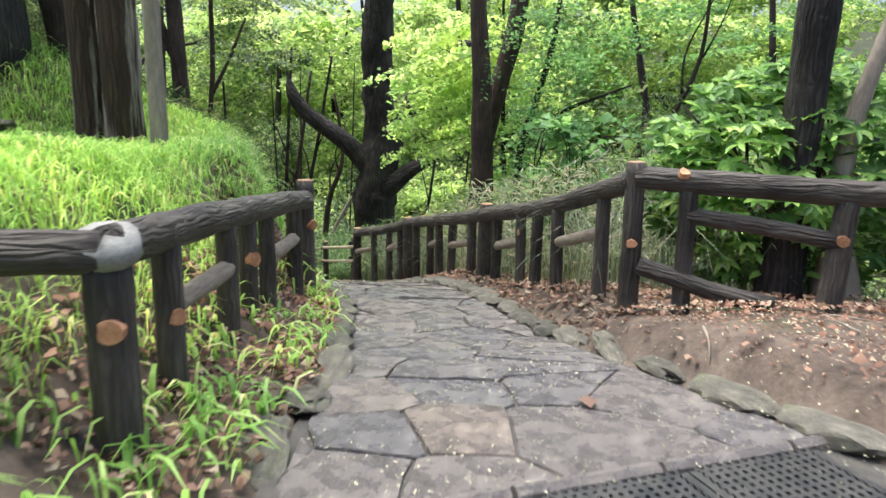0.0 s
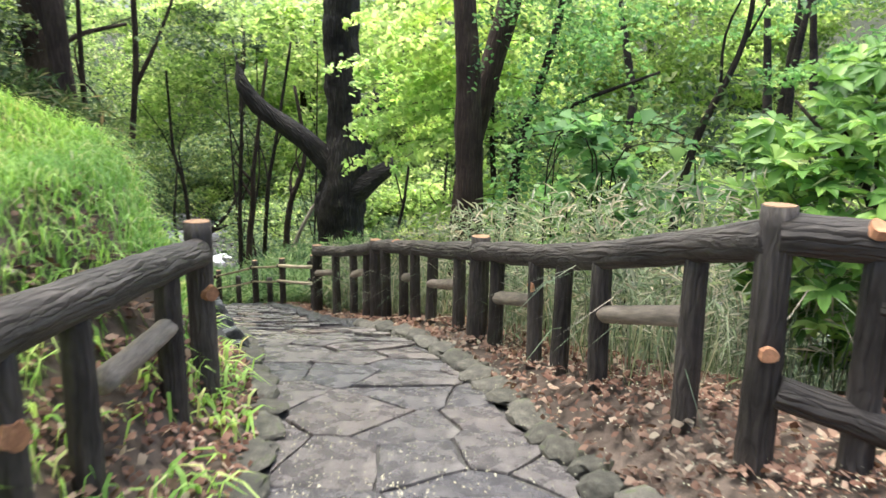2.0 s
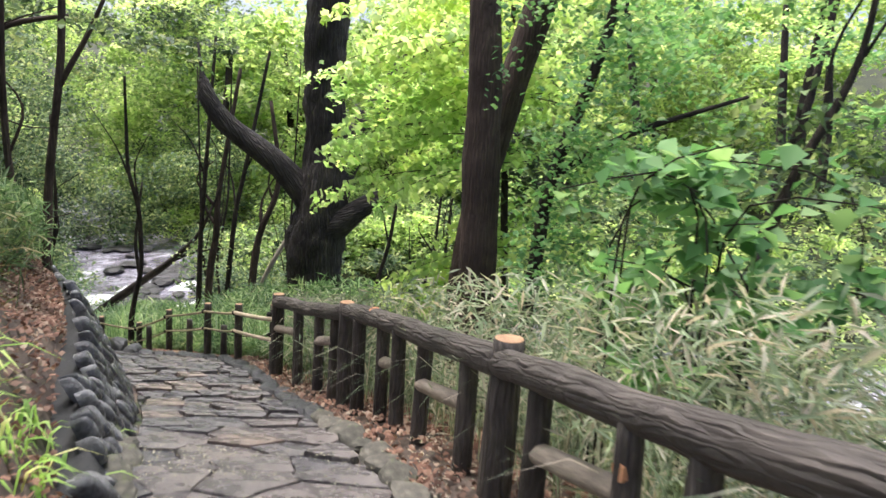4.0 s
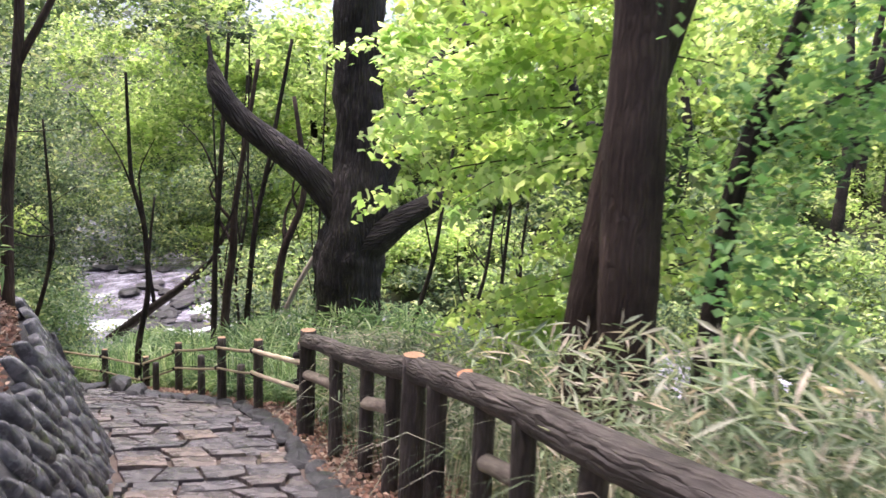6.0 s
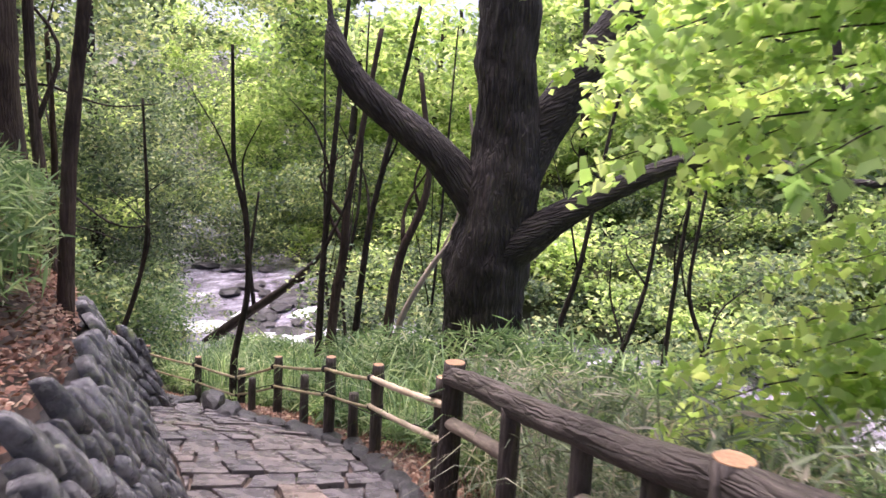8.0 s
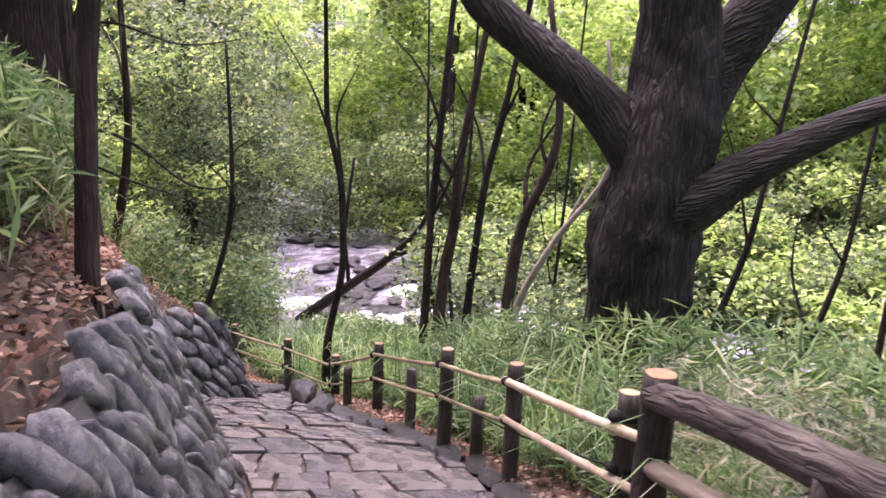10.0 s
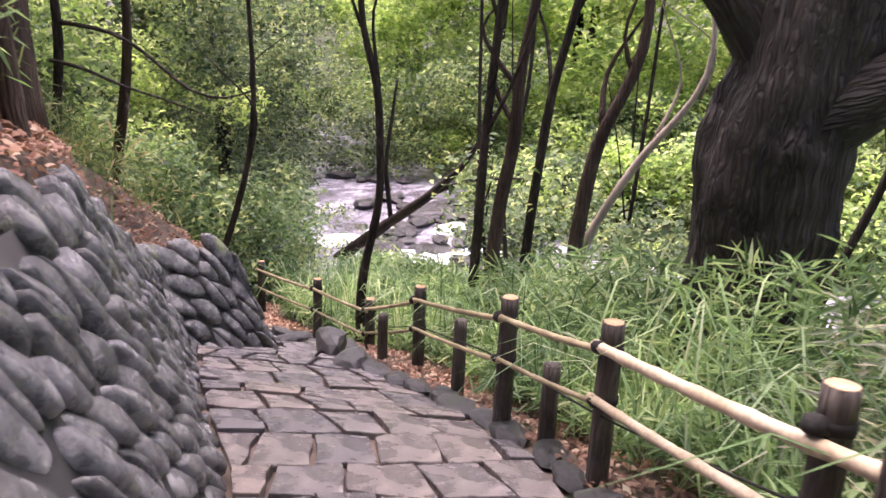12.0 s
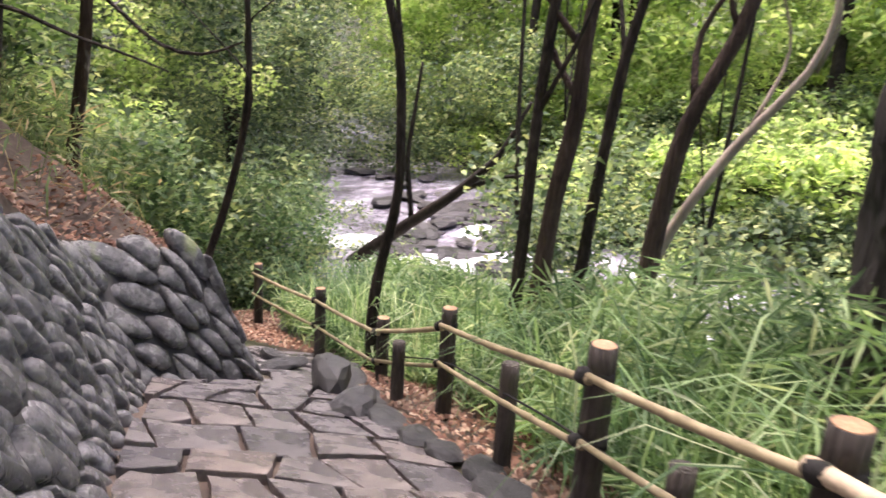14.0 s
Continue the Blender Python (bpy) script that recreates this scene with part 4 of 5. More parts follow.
# the great forked tree beside the stream slope
tree("massive dark forked tree with deeply furrowed bark", [(-1.66, 18.4, -4.8, 0.78), (-1.65, 18.4, -3.6, 0.6), (-1.64, 18.4, -2.4, 0.49), (-1.64, 18.4, -1.7, 0.48), (-1.62, 18.4, -1.2, 0.52), (-1.55, 18.4, -0.7, 0.47), (-1.47, 18.4, 0.0, 0.42), (-1.48, 18.4, 0.6, 0.37), (-1.54, 18.4, 1.3, 0.345), (-1.57, 18.4, 2.2, 0.34), (-1.45, 18.4, 4.5, 0.3), (-1.2, 18.5, 8.0, 0.22)],
     [[(-1.55, 18.35, -0.85, 0.27), (-1.95, 18.3, -0.2, 0.25), (-2.4, 18.22, 0.2, 0.215), (-2.85, 18.15, 0.52, 0.19), (-3.22, 18.1, 0.79, 0.175), (-3.45, 18.1, 1.0, 0.165), (-3.53, 18.1, 1.22, 0.15), (-3.57, 18.1, 1.36, 0.11), (-3.62, 18.15, 1.6, 0.035), (-3.7, 18.2, 2.1, 0.02)],
      [(-1.55, 18.3, -1.15, 0.3), (-1.22, 18.2, -0.88, 0.25), (-0.85, 18.2, -0.58, 0.185), (-0.35, 18.2, -0.27, 0.145), (0.1, 18.2, -0.02, 0.12), (0.5, 18.2, 0.17, 0.105), (1.0, 18.2, 0.3, 0.1), (1.5, 18.2, 0.2, 0.09), (1.95, 18.2, 0.18, 0.08), (2.4, 18.1, 0.0, 0.06), (3.0, 18.0, 0.2, 0.04)],
      [(-1.4, 18.5, -0.3, 0.32), (-1.1, 18.6, 0.4, 0.28), (-0.75, 18.6, 0.98, 0.26), (-0.42, 18.6, 1.5, 0.23), (0.0, 18.6, 2.2, 0.2), (0.6, 18.5, 2.5, 0.16), (0.95, 18.4, 2.25, 0.12), (1.47, 18.3, 1.8, 0.09), (1.66, 18.3, 1.2, 0.05)],
      [(1.4, 18.3, 1.85, 0.05), (1.0, 17.9, 1.35, 0.06), (0.84, 17.5, 1.15, 0.07), (1.0, 17.5, 0.96, 0.065), (1.45, 17.5, 0.9, 0.05), (1.9, 17.5, 0.94, 0.03)],
      [(1.0, 17.5, 0.97, 0.045), (0.98, 17.5, 0.84, 0.04), (0.72, 17.4, 0.7, 0.02)],
      [(1.45, 17.5, 0.9, 0.04), (1.3, 17.4, 0.72, 0.02)]],
     M_OAK, None, None, 0.11, 96, bumpy=0.05, furrow=0.022)
# twin brown trunks behind the fence
tree("twin reddish-brown trunks rising behind the log fence", [(0.62, 10.9, -1.6, 0.2), (0.6, 10.9, -0.2, 0.155), (0.57, 10.9, 0.6, 0.152), (0.55, 10.9, 1.4, 0.14), (0.48, 10.95, 2.3, 0.115), (0.45, 11.0, 7.0, 0.08)],
     [[(0.5, 11.6, -1.9, 0.17), (0.53, 11.6, -0.38, 0.135), (0.62, 11.55, 0.54, 0.13), (0.84, 11.5, 1.5, 0.135), (1.04, 11.5, 2.2, 0.14), (1.5, 11.5, 6, 0.1)]], M_TRUNK, sides=32)
# left group above the mound
tree("old double trunk with a pale stripped streak", [(-2.98, 6.6, 0.2, 0.2), (-3.0, 6.6, 1.0, 0.15), (-3.04, 6.65, 2.2, 0.14), (-3.1, 6.7, 5, 0.13)], [[(-2.7, 6.5, 0.2, 0.22), (-2.69, 6.5, 1.0, 0.165), (-2.7, 6.5, 2.4, 0.16), (-2.72, 6.5, 5, 0.15)]], M_PALE)
tree("slim pale grey trunk on the grassy mound", [(-2.2, 5.95, 0.3, 0.075), (-2.2, 5.95, 1.2, 0.065), (-2.24, 6.0, 3.5, 0.06)], [], M_GREYWOOD)
tree("dark rough-barked trunk on the mound", [(-4.26, 7.6, 0.3, 0.29), (-4.26, 7.6, 1.5, 0.24), (-4.28, 7.6, 6, 0.22)], [], M_OAK)
tree("leaning reddish trunk behind the mound", [(-3.66, 8.0, 0.2, 0.16), (-3.78, 8.0, 0.93, 0.14), (-3.95, 8.0, 2.2, 0.13), (-4.3, 8.1, 4.8, 0.12)], [], M_TRUNK)
tree("thin dark trunk behind the mound", [(-3.2, 9.6, 0.2, 0.11), (-3.25, 9.6, 1.5, 0.1), (-3.4, 9.6, 5, 0.08)], [[(-3.25, 9.6, 1.6, 0.06), (-3.6, 9.7, 2.4, 0.05), (-3.9, 9.8, 3.5, 0.04)]], M_TRUNK)
tree("thin dark sapling on the wooded bank", [(-4.45, 14.2, -1.2, 0.06), (-4.4, 14.2, 0.0, 0.05), (-4.2, 14.2, 1.6, 0.045), (-4.2, 14.3, 4.5, 0.035)], [[(-4.25, 14.2, 1.2, 0.04), (-3.9, 14.3, 1.9, 0.03), (-3.6, 14.3, 2.6, 0.02)]], M_TRUNK)
tree("stout brown trunk on the wooded bank", [(-6.75, 16.6, -0.4, 0.3), (-6.75, 16.6, 1, 0.25), (-6.85, 16.6, 5, 0.22)], [[(-6.75, 16.6, 1.6, 0.07), (-6.2, 16.9, 2.1, 0.05), (-5.4, 17.2, 2.3, 0.03)]], M_TRUNK)
# right
tree("dark trunk with pale lichen behind the fence", [(2.74, 5.9, -0.1, 0.19), (2.74, 5.9, 0.6, 0.15), (2.8, 5.9, 2.0, 0.155), (2.86, 5.9, 5, 0.13)], [], M_OAK)
tree("pale grey bare trunk with spreading roots", [(3.15, 5.85, -0.2, 0.22), (3.1, 5.85, 0.3, 0.12), (3.08, 5.85, 1.1, 0.075), (3.45, 5.9, 2.3, 0.05), (3.7, 6, 4, 0.04)], [[(3.1, 5.8, 0.6, 0.05), (2.95, 5.5, 0.2, 0.04), (2.85, 5.35, 0.0, 0.035)]], M_GREYWOOD)

# saplings above the stream
SAP = [(-4.5, 22.8, 0.045, 0.2), (-2.9, 22.2, 0.04, 0.25), (-5.0, 24.5, 0.05, -0.3)]
for k, (x, y, r, lean) in enumerate(SAP):
    z = ground_z(x, y)
    r *= 0.75
    w1, w2 = R.uniform(-0.12, 0.12), R.uniform(-0.15, 0.15)
    tree("slender dark sapling on the slope above the stream", [(x, y, z - 0.2, r * 1.3), (x + lean * 0.3 + w1, y, z + 1.3, r), (x + lean * 0.5 - w1, y + w2, z + 2.4, r * 0.9), (x + lean * 1.1 + w2, y, z + 4.0, r * 0.8), (x + lean * 1.5, y + w1, z + 7.5, r * 0.4)],
         [[(x + lean * 0.55, y + w2 * 0.5, z + h, r * 0.5), (x + lean * 0.6 + sx * 0.35, y + sy * 0.3, z + h + R.uniform(0.3, 0.9), r * 0.3), (x + lean * 0.7 + sx * R.uniform(0.6, 1.1), y + sy * 0.7, z + h + R.uniform(0.9, 2.0), r * 0.18)]
          for h, sx, sy in [(R.uniform(1.5, 4.5), R.uniform(-1, 1), R.uniform(-1, 1)) for _ in range(R.randint(2, 4))]], M_TWIG, group="saplings above the stream", sides=9)
# stems with bends of their own
BENT = [("dark slender stem above the stream", [(-4.28, 20.5, -3.6, 0.06), (-4.26, 20.5, -2.6, 0.055), (-4.24, 20.5, -1.6, 0.05), (-4.16, 20.5, -0.4, 0.045), (-4.0, 20.6, 2.4, 0.03)], M_TWIG),
        ("knotty brown stem above the stream", [(-4.1, 20.5, -3.6, 0.085), (-4.04, 20.5, -2.3, 0.075), (-3.88, 20.5, -1.5, 0.07), (-3.94, 20.5, -1.03, 0.06), (-3.84, 20.5, -0.5, 0.05), (-3.5, 20.6, 1.8, 0.035)], M_TRUNK),
        ("dark slender stem above the stream", [(-3.82, 21.0, -3.4, 0.06), (-3.74, 21.0, -2.2, 0.055), (-3.64, 21.0, -1.1, 0.05), (-3.46, 21.0, -0.3, 0.045), (-3.0, 21.0, 2.2, 0.03)], M_TWIG),
        ("thin leaning stem on the bank above the wall", [(-8.3, 21.5, -4.0, 0.05), (-7.95, 21.5, -3.1, 0.045), (-7.7, 21.5, -2.3, 0.04), (-7.6, 21.5, -1.5, 0.035), (-7.7, 21.5, 0.6, 0.02)], M_TWIG),
        ("dark stem on the wooded bank", [(-5.38, 15.5, -1.2, 0.06), (-5.45, 15.5, -0.5, 0.055), (-5.54, 15.5, 0.2, 0.05), (-5.58, 15.5, 1.2, 0.045), (-5.5, 15.5, 4, 0.03)], M_TRUNK),
        ("thick reddish sapling bending over the slope", [(-3.2, 20.6, -2.9, 0.085), (-3.14, 20.6, -2.05, 0.08), (-3.02, 20.6, -1.38, 0.07), (-2.74, 20.6, -0.89, 0.06), (-2.64, 20.6, -0.3, 0.05), (-2.9, 20.7, 1.2, 0.035)], M_TRUNK),
        ("pale arching sapling on the slope", [(-3.2, 21.5, -2.9, 0.055), (-2.81, 21.5, -2.12, 0.05), (-2.52, 21.5, -1.61, 0.042), (-2.08, 21.5, -1.12, 0.036), (-1.97, 21.5, -0.6, 0.03), (-2.2, 21.5, 0.8, 0.02)], M_GREYWOOD),
        ("crooked thin sapling above the stream", [(-5.85, 21.0, -3.6, 0.06), (-5.61, 21.0, -2.49, 0.05), (-5.66, 21.0, -1.17, 0.045), (-5.9, 21.0, -0.5, 0.04), (-5.95, 21.0, 1.5, 0.025)], M_TWIG),
        ("slanting dark stem below the great tree", [(-0.85, 20.6, -4.2, 0.05), (-0.72, 20.6, -3.1, 0.045), (-0.33, 20.5, -1.65, 0.04), (-0.15, 20.5, -0.2, 0.03), (0.1, 20.5, 1.6, 0.02)], M_TWIG),
        ("slanting dark stem below the great tree", [(-0.4, 20.0, -4.6, 0.05), (-0.06, 20.0, -3.69, 0.05), (0.37, 20.0, -2.56, 0.04), (0.6, 20.0, -1.65, 0.03), (0.75, 20.0, 0.4, 0.02)], M_TWIG),
        ("crooked dark stem below the great tree", [(1.2, 20.0, -4.6, 0.05), (1.36, 20.0, -3.8, 0.05), (1.53, 20.0, -2.57, 0.04), (1.15, 20.0, -1.74, 0.03), (1.3, 20.0, 0.2, 0.02)], M_TWIG),
        ("slim dark stem on the valley slope", [(0.7, 19.0, -4.4, 0.04), (0.72, 19.0, -3.1, 0.04), (0.78, 19.0, -1.4, 0.03), (0.95, 19.0, 1.2, 0.02)], M_TWIG),
        ("pale crooked sapling above the wall bank", [(-8.75, 20.0, -2.9, 0.07), (-8.4, 20.0, -1.4, 0.06), (-8.3, 20.0, -0.5, 0.05), (-8.4, 20.0, 1.5, 0.035)], M_PALE),
        ("grey crooked stem behind the vine", [(3.0, 11.1, -0.2, 0.05), (3.18, 11.0, 0.91, 0.045), (3.4, 11.0, 1.28, 0.04), (3.65, 11.0, 1.9, 0.03), (3.7, 11.0, 3.2, 0.02)], M_TWIG)]
for label, line, mat in BENT:
    x, y, z, r = line[2]
    x2, y2, z2, r2 = line[3]
    tree(label, line, [[(x, y, z, r * 0.55), (x + R.uniform(-0.5, 0.5), y + R.uniform(-0.2, 0.3), z + R.uniform(0.5, 0.9), r * 0.35), (x + R.uniform(-0.9, 0.9), y, z + R.uniform(1.2, 1.8), r * 0.15)],
                       [(x2, y2, z2, r2 * 0.55), (x2 + R.uniform(-0.6, 0.6), y2, z2 + R.uniform(0.3, 0.8), r2 * 0.3), (x2 + R.uniform(-1, 1), y2, z2 + R.uniform(0.8, 1.5), r2 * 0.15)]], mat, sides=9, group="slope stems")
# bare boughs arching over the bank
tree("dark tree with long bare boughs over the bank", [(-8.9, 19.4, -2.0, 0.0558), (-8.7, 19.4, -0.8, 0.0496), (-8.8, 19.4, 0.8, 0.0372), (-8.6, 19.4, 3.0, 0.0248)],
     [[(-8.72, 19.4, -0.6, 0.0279), (-8.12, 19.5, -0.66, 0.0217), (-7.64, 19.5, -0.91, 0.0186), (-7.19, 19.5, -1.26, 0.0155), (-6.76, 19.5, -1.32, 0.0124), (-6.4, 19.5, -1.16, 0.00744)],
      [(-8.75, 19.3, -1.0, 0.0217), (-8.11, 19.0, -1.02, 0.0186), (-7.59, 19.0, -1.2, 0.0136), (-7.13, 19.0, -1.28, 0.0112), (-6.7, 19.0, -1.4, 0.0062)],
      [(-8.75, 19.4, 0.6, 0.0217), (-8.0, 19.3, 0.7, 0.0186), (-7.0, 19.2, 0.4, 0.0124), (-6.2, 19.1, 0.5, 0.0062)]], M_TWIG, sides=10)
# leaning dead tree over the water
tree("dark fallen-looking tree leaning over the stream", [(-10.1, 29.4, -6.2, 0.16), (-8.6, 28.6, -5.0, 0.13), (-7.2, 27.9, -3.95, 0.1), (-6.2, 27.4, -3.0, 0.06), (-5.7, 27.2, -2.0, 0.03)], [[(-8.2, 28.4, -4.7, 0.06), (-8.3, 28.2, -3.4, 0.05), (-8.0, 28, -1.5, 0.03)], [(-7.0, 27.8, -3.8, 0.05), (-6.2, 27.6, -3.4, 0.035), (-5.0, 27.2, -3.2, 0.02)]], M_TWIG)


# ---- near foliage ----
def scatter(n, x0, x1, y0, y1, keep):
    out = []
    while len(out) < n:
        x, y = R.uniform(x0, x1), R.uniform(y0, y1)
        if keep(x, y):
            out.append((x, y, ground_z(x, y) - 0.05))
    return np.array(out)


def stuff(name, me, label, category):
    return tagged(new(name, me), label, category, kind="stuff")


verge = scatter(850, -1.9, -0.5, 1.2, 9.5, lambda x, y: left_edge(y) - 0.75 < x < left_edge(y) - 0.12 and noise.noise((x * 2.5, y * 2.5, 9)) > -0.12)
stuff("verge_weeds", quick_mesh("verge_weeds", *blades(verge, 0.2, 0.02, 1.0), M_GRASS), "yellow-green weeds growing along the path edge", "weeds")
mound = scatter(80000, -9.5, -0.7, -4, 10, lambda x, y: x < left_edge(y) - 0.3 - 0.35 * R.random() and R.random() < ((1.0 if x < min(left_edge(y) - 0.5, -1.42 if y < 6.4 else 0) else 0.04) if y > 4.6 and x > -3.8 else 0.05 if x > -1.35 else 0.4 if x > -1.7 else 1.0 if x > -3.8 else max(0.12, 1 + (x + 3.8) * 0.35)) and y < 9.4 + noise.noise((x, 3, 0)) and not (y > 7.9 and x > left_edge(y) - 0.8))
stuff("mound_grass", quick_mesh("mound_grass", *blades(mound, 0.2, 0.009, 1.0), M_GRASS), "long bright green grass drooping over the mound", "grass")
sasa = scatter(30000, -8, 3, 14.5, 25, lambda x, y: x > fence_x(y) + 0.4 and not stream_distance(x, y) < 3)
sasa_leaf = np.repeat(sasa[:22000], 4, axis=0)
sasa_leaf[:, 2] += 0.12 + np.interp(sasa_leaf[:, 0], [-4.5, -2.5], [0.95, 1.25]) * RNG.beta(2.2, 1.3, len(sasa_leaf)) * (0.7 + 0.5 * np.sin(sasa_leaf[:, 0] * 2.1 + sasa_leaf[:, 1] * 1.7))
sasa_leaf[:, :2] += RNG.normal(0, 0.1, (len(sasa_leaf), 2))
stuff("bamboo_grass", quick_mesh("bamboo_grass", *merge([leaves(sasa_leaf, 0.27, 0.5, 12, 0.15, 0.2), blades(sasa[22000:], 1.25, 0.015, 0.6)]), M_SASA), "dense bamboo grass with narrow drooping leaves", "bamboo grass")
sasa2 = scatter(22000, -1.6, 6, 6.0, 16, lambda x, y: fence_x(y) + 0.15 < x < fence_x(y) + 4.5)
dry_leaf = np.repeat(sasa2[:16000], 3, axis=0)
dry_leaf[:, 2] += 0.05 + 1.15 * RNG.beta(1.8, 1.4, len(dry_leaf))
dry_leaf[:, :2] += RNG.normal(0, 0.1, (len(dry_leaf), 2))
stuff("dry_bamboo_grass", quick_mesh("dry_bamboo_grass", *merge([leaves(dry_leaf, 0.13, 0.5, 8, 0.15, 0.2), blades(sasa2[16000:], 0.9, 0.01, 0.7)]), M_DRYGRASS), "half-dry bamboo grass behind the log fence", "bamboo grass")
sasa3 = scatter(26000, -14, -2, 9.0, 26, lambda x, y: x < left_edge(min(y, 22)) - 0.42 * wall_height(min(y, 18)) - 0.5 - R.uniform(0, 1.1))
sasa4 = scatter(5000, -7, -1.8, 8.6, 14.5, lambda x, y: left_edge(y) - 3.2 < x < left_edge(y) - 0.42 * wall_height(y) - 0.75)
bank_leaf = np.concatenate([np.repeat(sasa3[:20000], 2, axis=0), np.repeat(sasa4, 3, axis=0)])
bank_leaf[:, 2] += 0.1 + 0.6 * RNG.beta(2, 1.4, len(bank_leaf))
bank_leaf[:, :2] += RNG.normal(0, 0.1, (len(bank_leaf), 2))
stuff("bank_grass", quick_mesh("bank_grass", *merge([leaves(bank_leaf, 0.17, 0.45, 8, 0.15, 0.25), blades(sasa3[20000:], 0.6, 0.014, 0.8)]), M_BANKGRASS), "green bamboo grass on the bank above the wall", "bamboo grass")


tuft = scatter(1500, -6.5, -3.6, 12.6, 15.5, lambda x, y: left_edge(y) - 2.4 < x < left_edge(y) - 0.42 * wall_height(y) - 0.6)
tuft_leaf = np.repeat(tuft, 5, axis=0)
tuft_leaf[:, 2] += 0.1 + 0.75 * RNG.beta(2, 1.4, len(tuft_leaf))
tuft_leaf[:, :2] += RNG.normal(0, 0.1, (len(tuft_leaf), 2))
stuff("bamboo_grass", quick_mesh("bamboo_grass", *leaves(tuft_leaf, 0.19, 0.5, 9, 0.15, 0.2), M_SASA), "bright bamboo grass on the bank above the wall", "bamboo grass")


def litter_zone(x, y):
    l, r = left_edge(y), right_edge(y)
    if r < x < fence_x(y) - 0.15 and y < 4.6 and R.random() < 0.85:
        return False
    if x > r and y < 5.04 - 0.344 * (x - 1.3) - 0.3 and R.random() < 0.9:
        return False
    if y > 21.5:
        return l < x < fence_x(y) + 0.3
    if x > r and R.random() < 0.35:
        return False
    if x > r:
        return r + 0.12 < x < fence_x(y) + 0.7 or (y < 6 and x > r + 0.2 and x < 5)
    if y > 7.8:
        top = 0.42 * wall_height(y) + 0.2
        return l - top - R.uniform(0.2, 1.5) < x < l - top + 0.1 and R.random() < (0.4 if y < 10.5 else 1.0)
    return l - (1.0 if y < 6.3 else 0.5) < x < l - 0.08 and R.random() < 0.65


lit = scatter(26000, -9, 5, 2.2, 24, litter_zone)
lit[:, 2] += 0.06
stuff("fallen_leaves", quick_mesh("fallen_leaves", *lobed(lit, 0.055, 0.45, 0.0), M_LITTER), "scattered pinkish brown fallen leaves", "fallen leaves")

# shrub with broad leaves in whorls
shrub = thing("shrub", "glossy evergreen shrub with broad leaves in whorls", "shrub")
wh = []
for k in range(820):
    p = cloud((3.05, 6.45, 0.7), (1.35, 0.9, 1.0), 1, 0.6)[0]
    n = R.randint(6, 9)
    a = np.arange(n) * 2 * np.pi / n + R.uniform(0, 6)
    el = R.uniform(-0.3, 0.5)
    wh.append((p, a, el))
vs, ts, o = [], [], 0
for p, a, el in wh:
    tilt = Vector((R.uniform(-0.5, 0.3), R.uniform(-0.8, 0.1), 1)).normalized()
    q = tilt.to_track_quat("Z", "Y").to_matrix()
    for t in a:
        L, W = R.uniform(0.1, 0.18), R.uniform(0.024, 0.038)
        d = q @ Vector((math.cos(t) * math.cos(el), math.sin(t) * math.cos(el), math.sin(el)))
        s = d.cross(Vector(tilt)).normalized() * W
        up = Vector(tilt) * 0.012
        b = Vector(p)
        vs += [b, b + d * L * 0.35 + s * 0.85 + up, b + d * L * 0.72 + s * 0.8 + up * 0.6, b + d * L - up * 2, b + d * L * 0.72 - s * 0.8 + up * 0.6, b + d * L * 0.35 - s * 0.85 + up, b + d * L * 0.5 - up * 0.5]
        ts += [(o, o + 1, o + 6), (o + 1, o + 2, o + 6), (o + 2, o + 3, o + 6), (o + 3, o + 4, o + 6), (o + 4, o + 5, o + 6), (o + 5, o, o + 6)]
        o += 7
part("foliage", quick_mesh("foliage", np.array([tuple(v) for v in vs]), np.array(ts), M_SHRUB), shrub)
for k in range(9):
    b = (3.05 + R.uniform(-0.3, 0.3), 6.45 + R.uniform(-0.3, 0.3))
    e = (3.05 + R.uniform(-1, 1), 6.45 + R.uniform(-0.7, 0.7))
    v, f = tube([(*b, ground_z(*b) - 0.1), ((b[0] + e[0]) / 2, (b[1] + e[1]) / 2, 0.6), (*e, 1.3)], [0.025, 0.018, 0.01], 7, 0.06, k)
    part("stem", mesh_of("stem", v, f, M_TWIG), shrub)

# maple with flat, layered sprays
maple = thing("maple", "young maple with layered bright green leaf sprays", "tree")
pl, twig = [], []
for k in range(62):
    b = (0.95 + R.uniform(-0.5, 0.6), 12.9 + R.uniform(-0.7, 0.9), R.uniform(-0.4, 2.6) if k % 3 else R.uniform(0.6, 2.8))
    a = math.pi + R.uniform(-0.55, 0.45) if k % 4 else R.uniform(-0.9, 1.0)
    L = R.uniform(0.9, 1.75)
    if b[2] < 0.4 and k < 57:
        b = (b[0] + 0.7, b[1], b[2])
    if k >= 57:
        b, a, L = (R.uniform(0.3, 1.0), R.uniform(12.7, 13.3), R.uniform(-0.75, -0.35)), math.pi + R.uniform(-0.5, 0.5), R.uniform(0.6, 1.1)
    e = (b[0] + math.cos(a) * L, b[1] + math.sin(a) * L, b[2] - 0.05)
    pl.append(spray_places(b, e, 0.42, 150, 0.38))
    twig.append(tube([b, ((b[0] + e[0]) / 2, (b[1] + e[1]) / 2, b[2] - 0.06), (e[0], e[1], e[2] - 0.34)], [0.007, 0.005, 0.002], 5, 0.05, k, step=0.25))
part("crown", quick_mesh("crown", *lobed(np.concatenate(pl), 0.098, 0.55, 0.6), M_MAPLE), maple)
tagged(part("twig_spray", mesh_of("twig_spray", *joined(twig), M_TWIG), maple), kind="stuff")
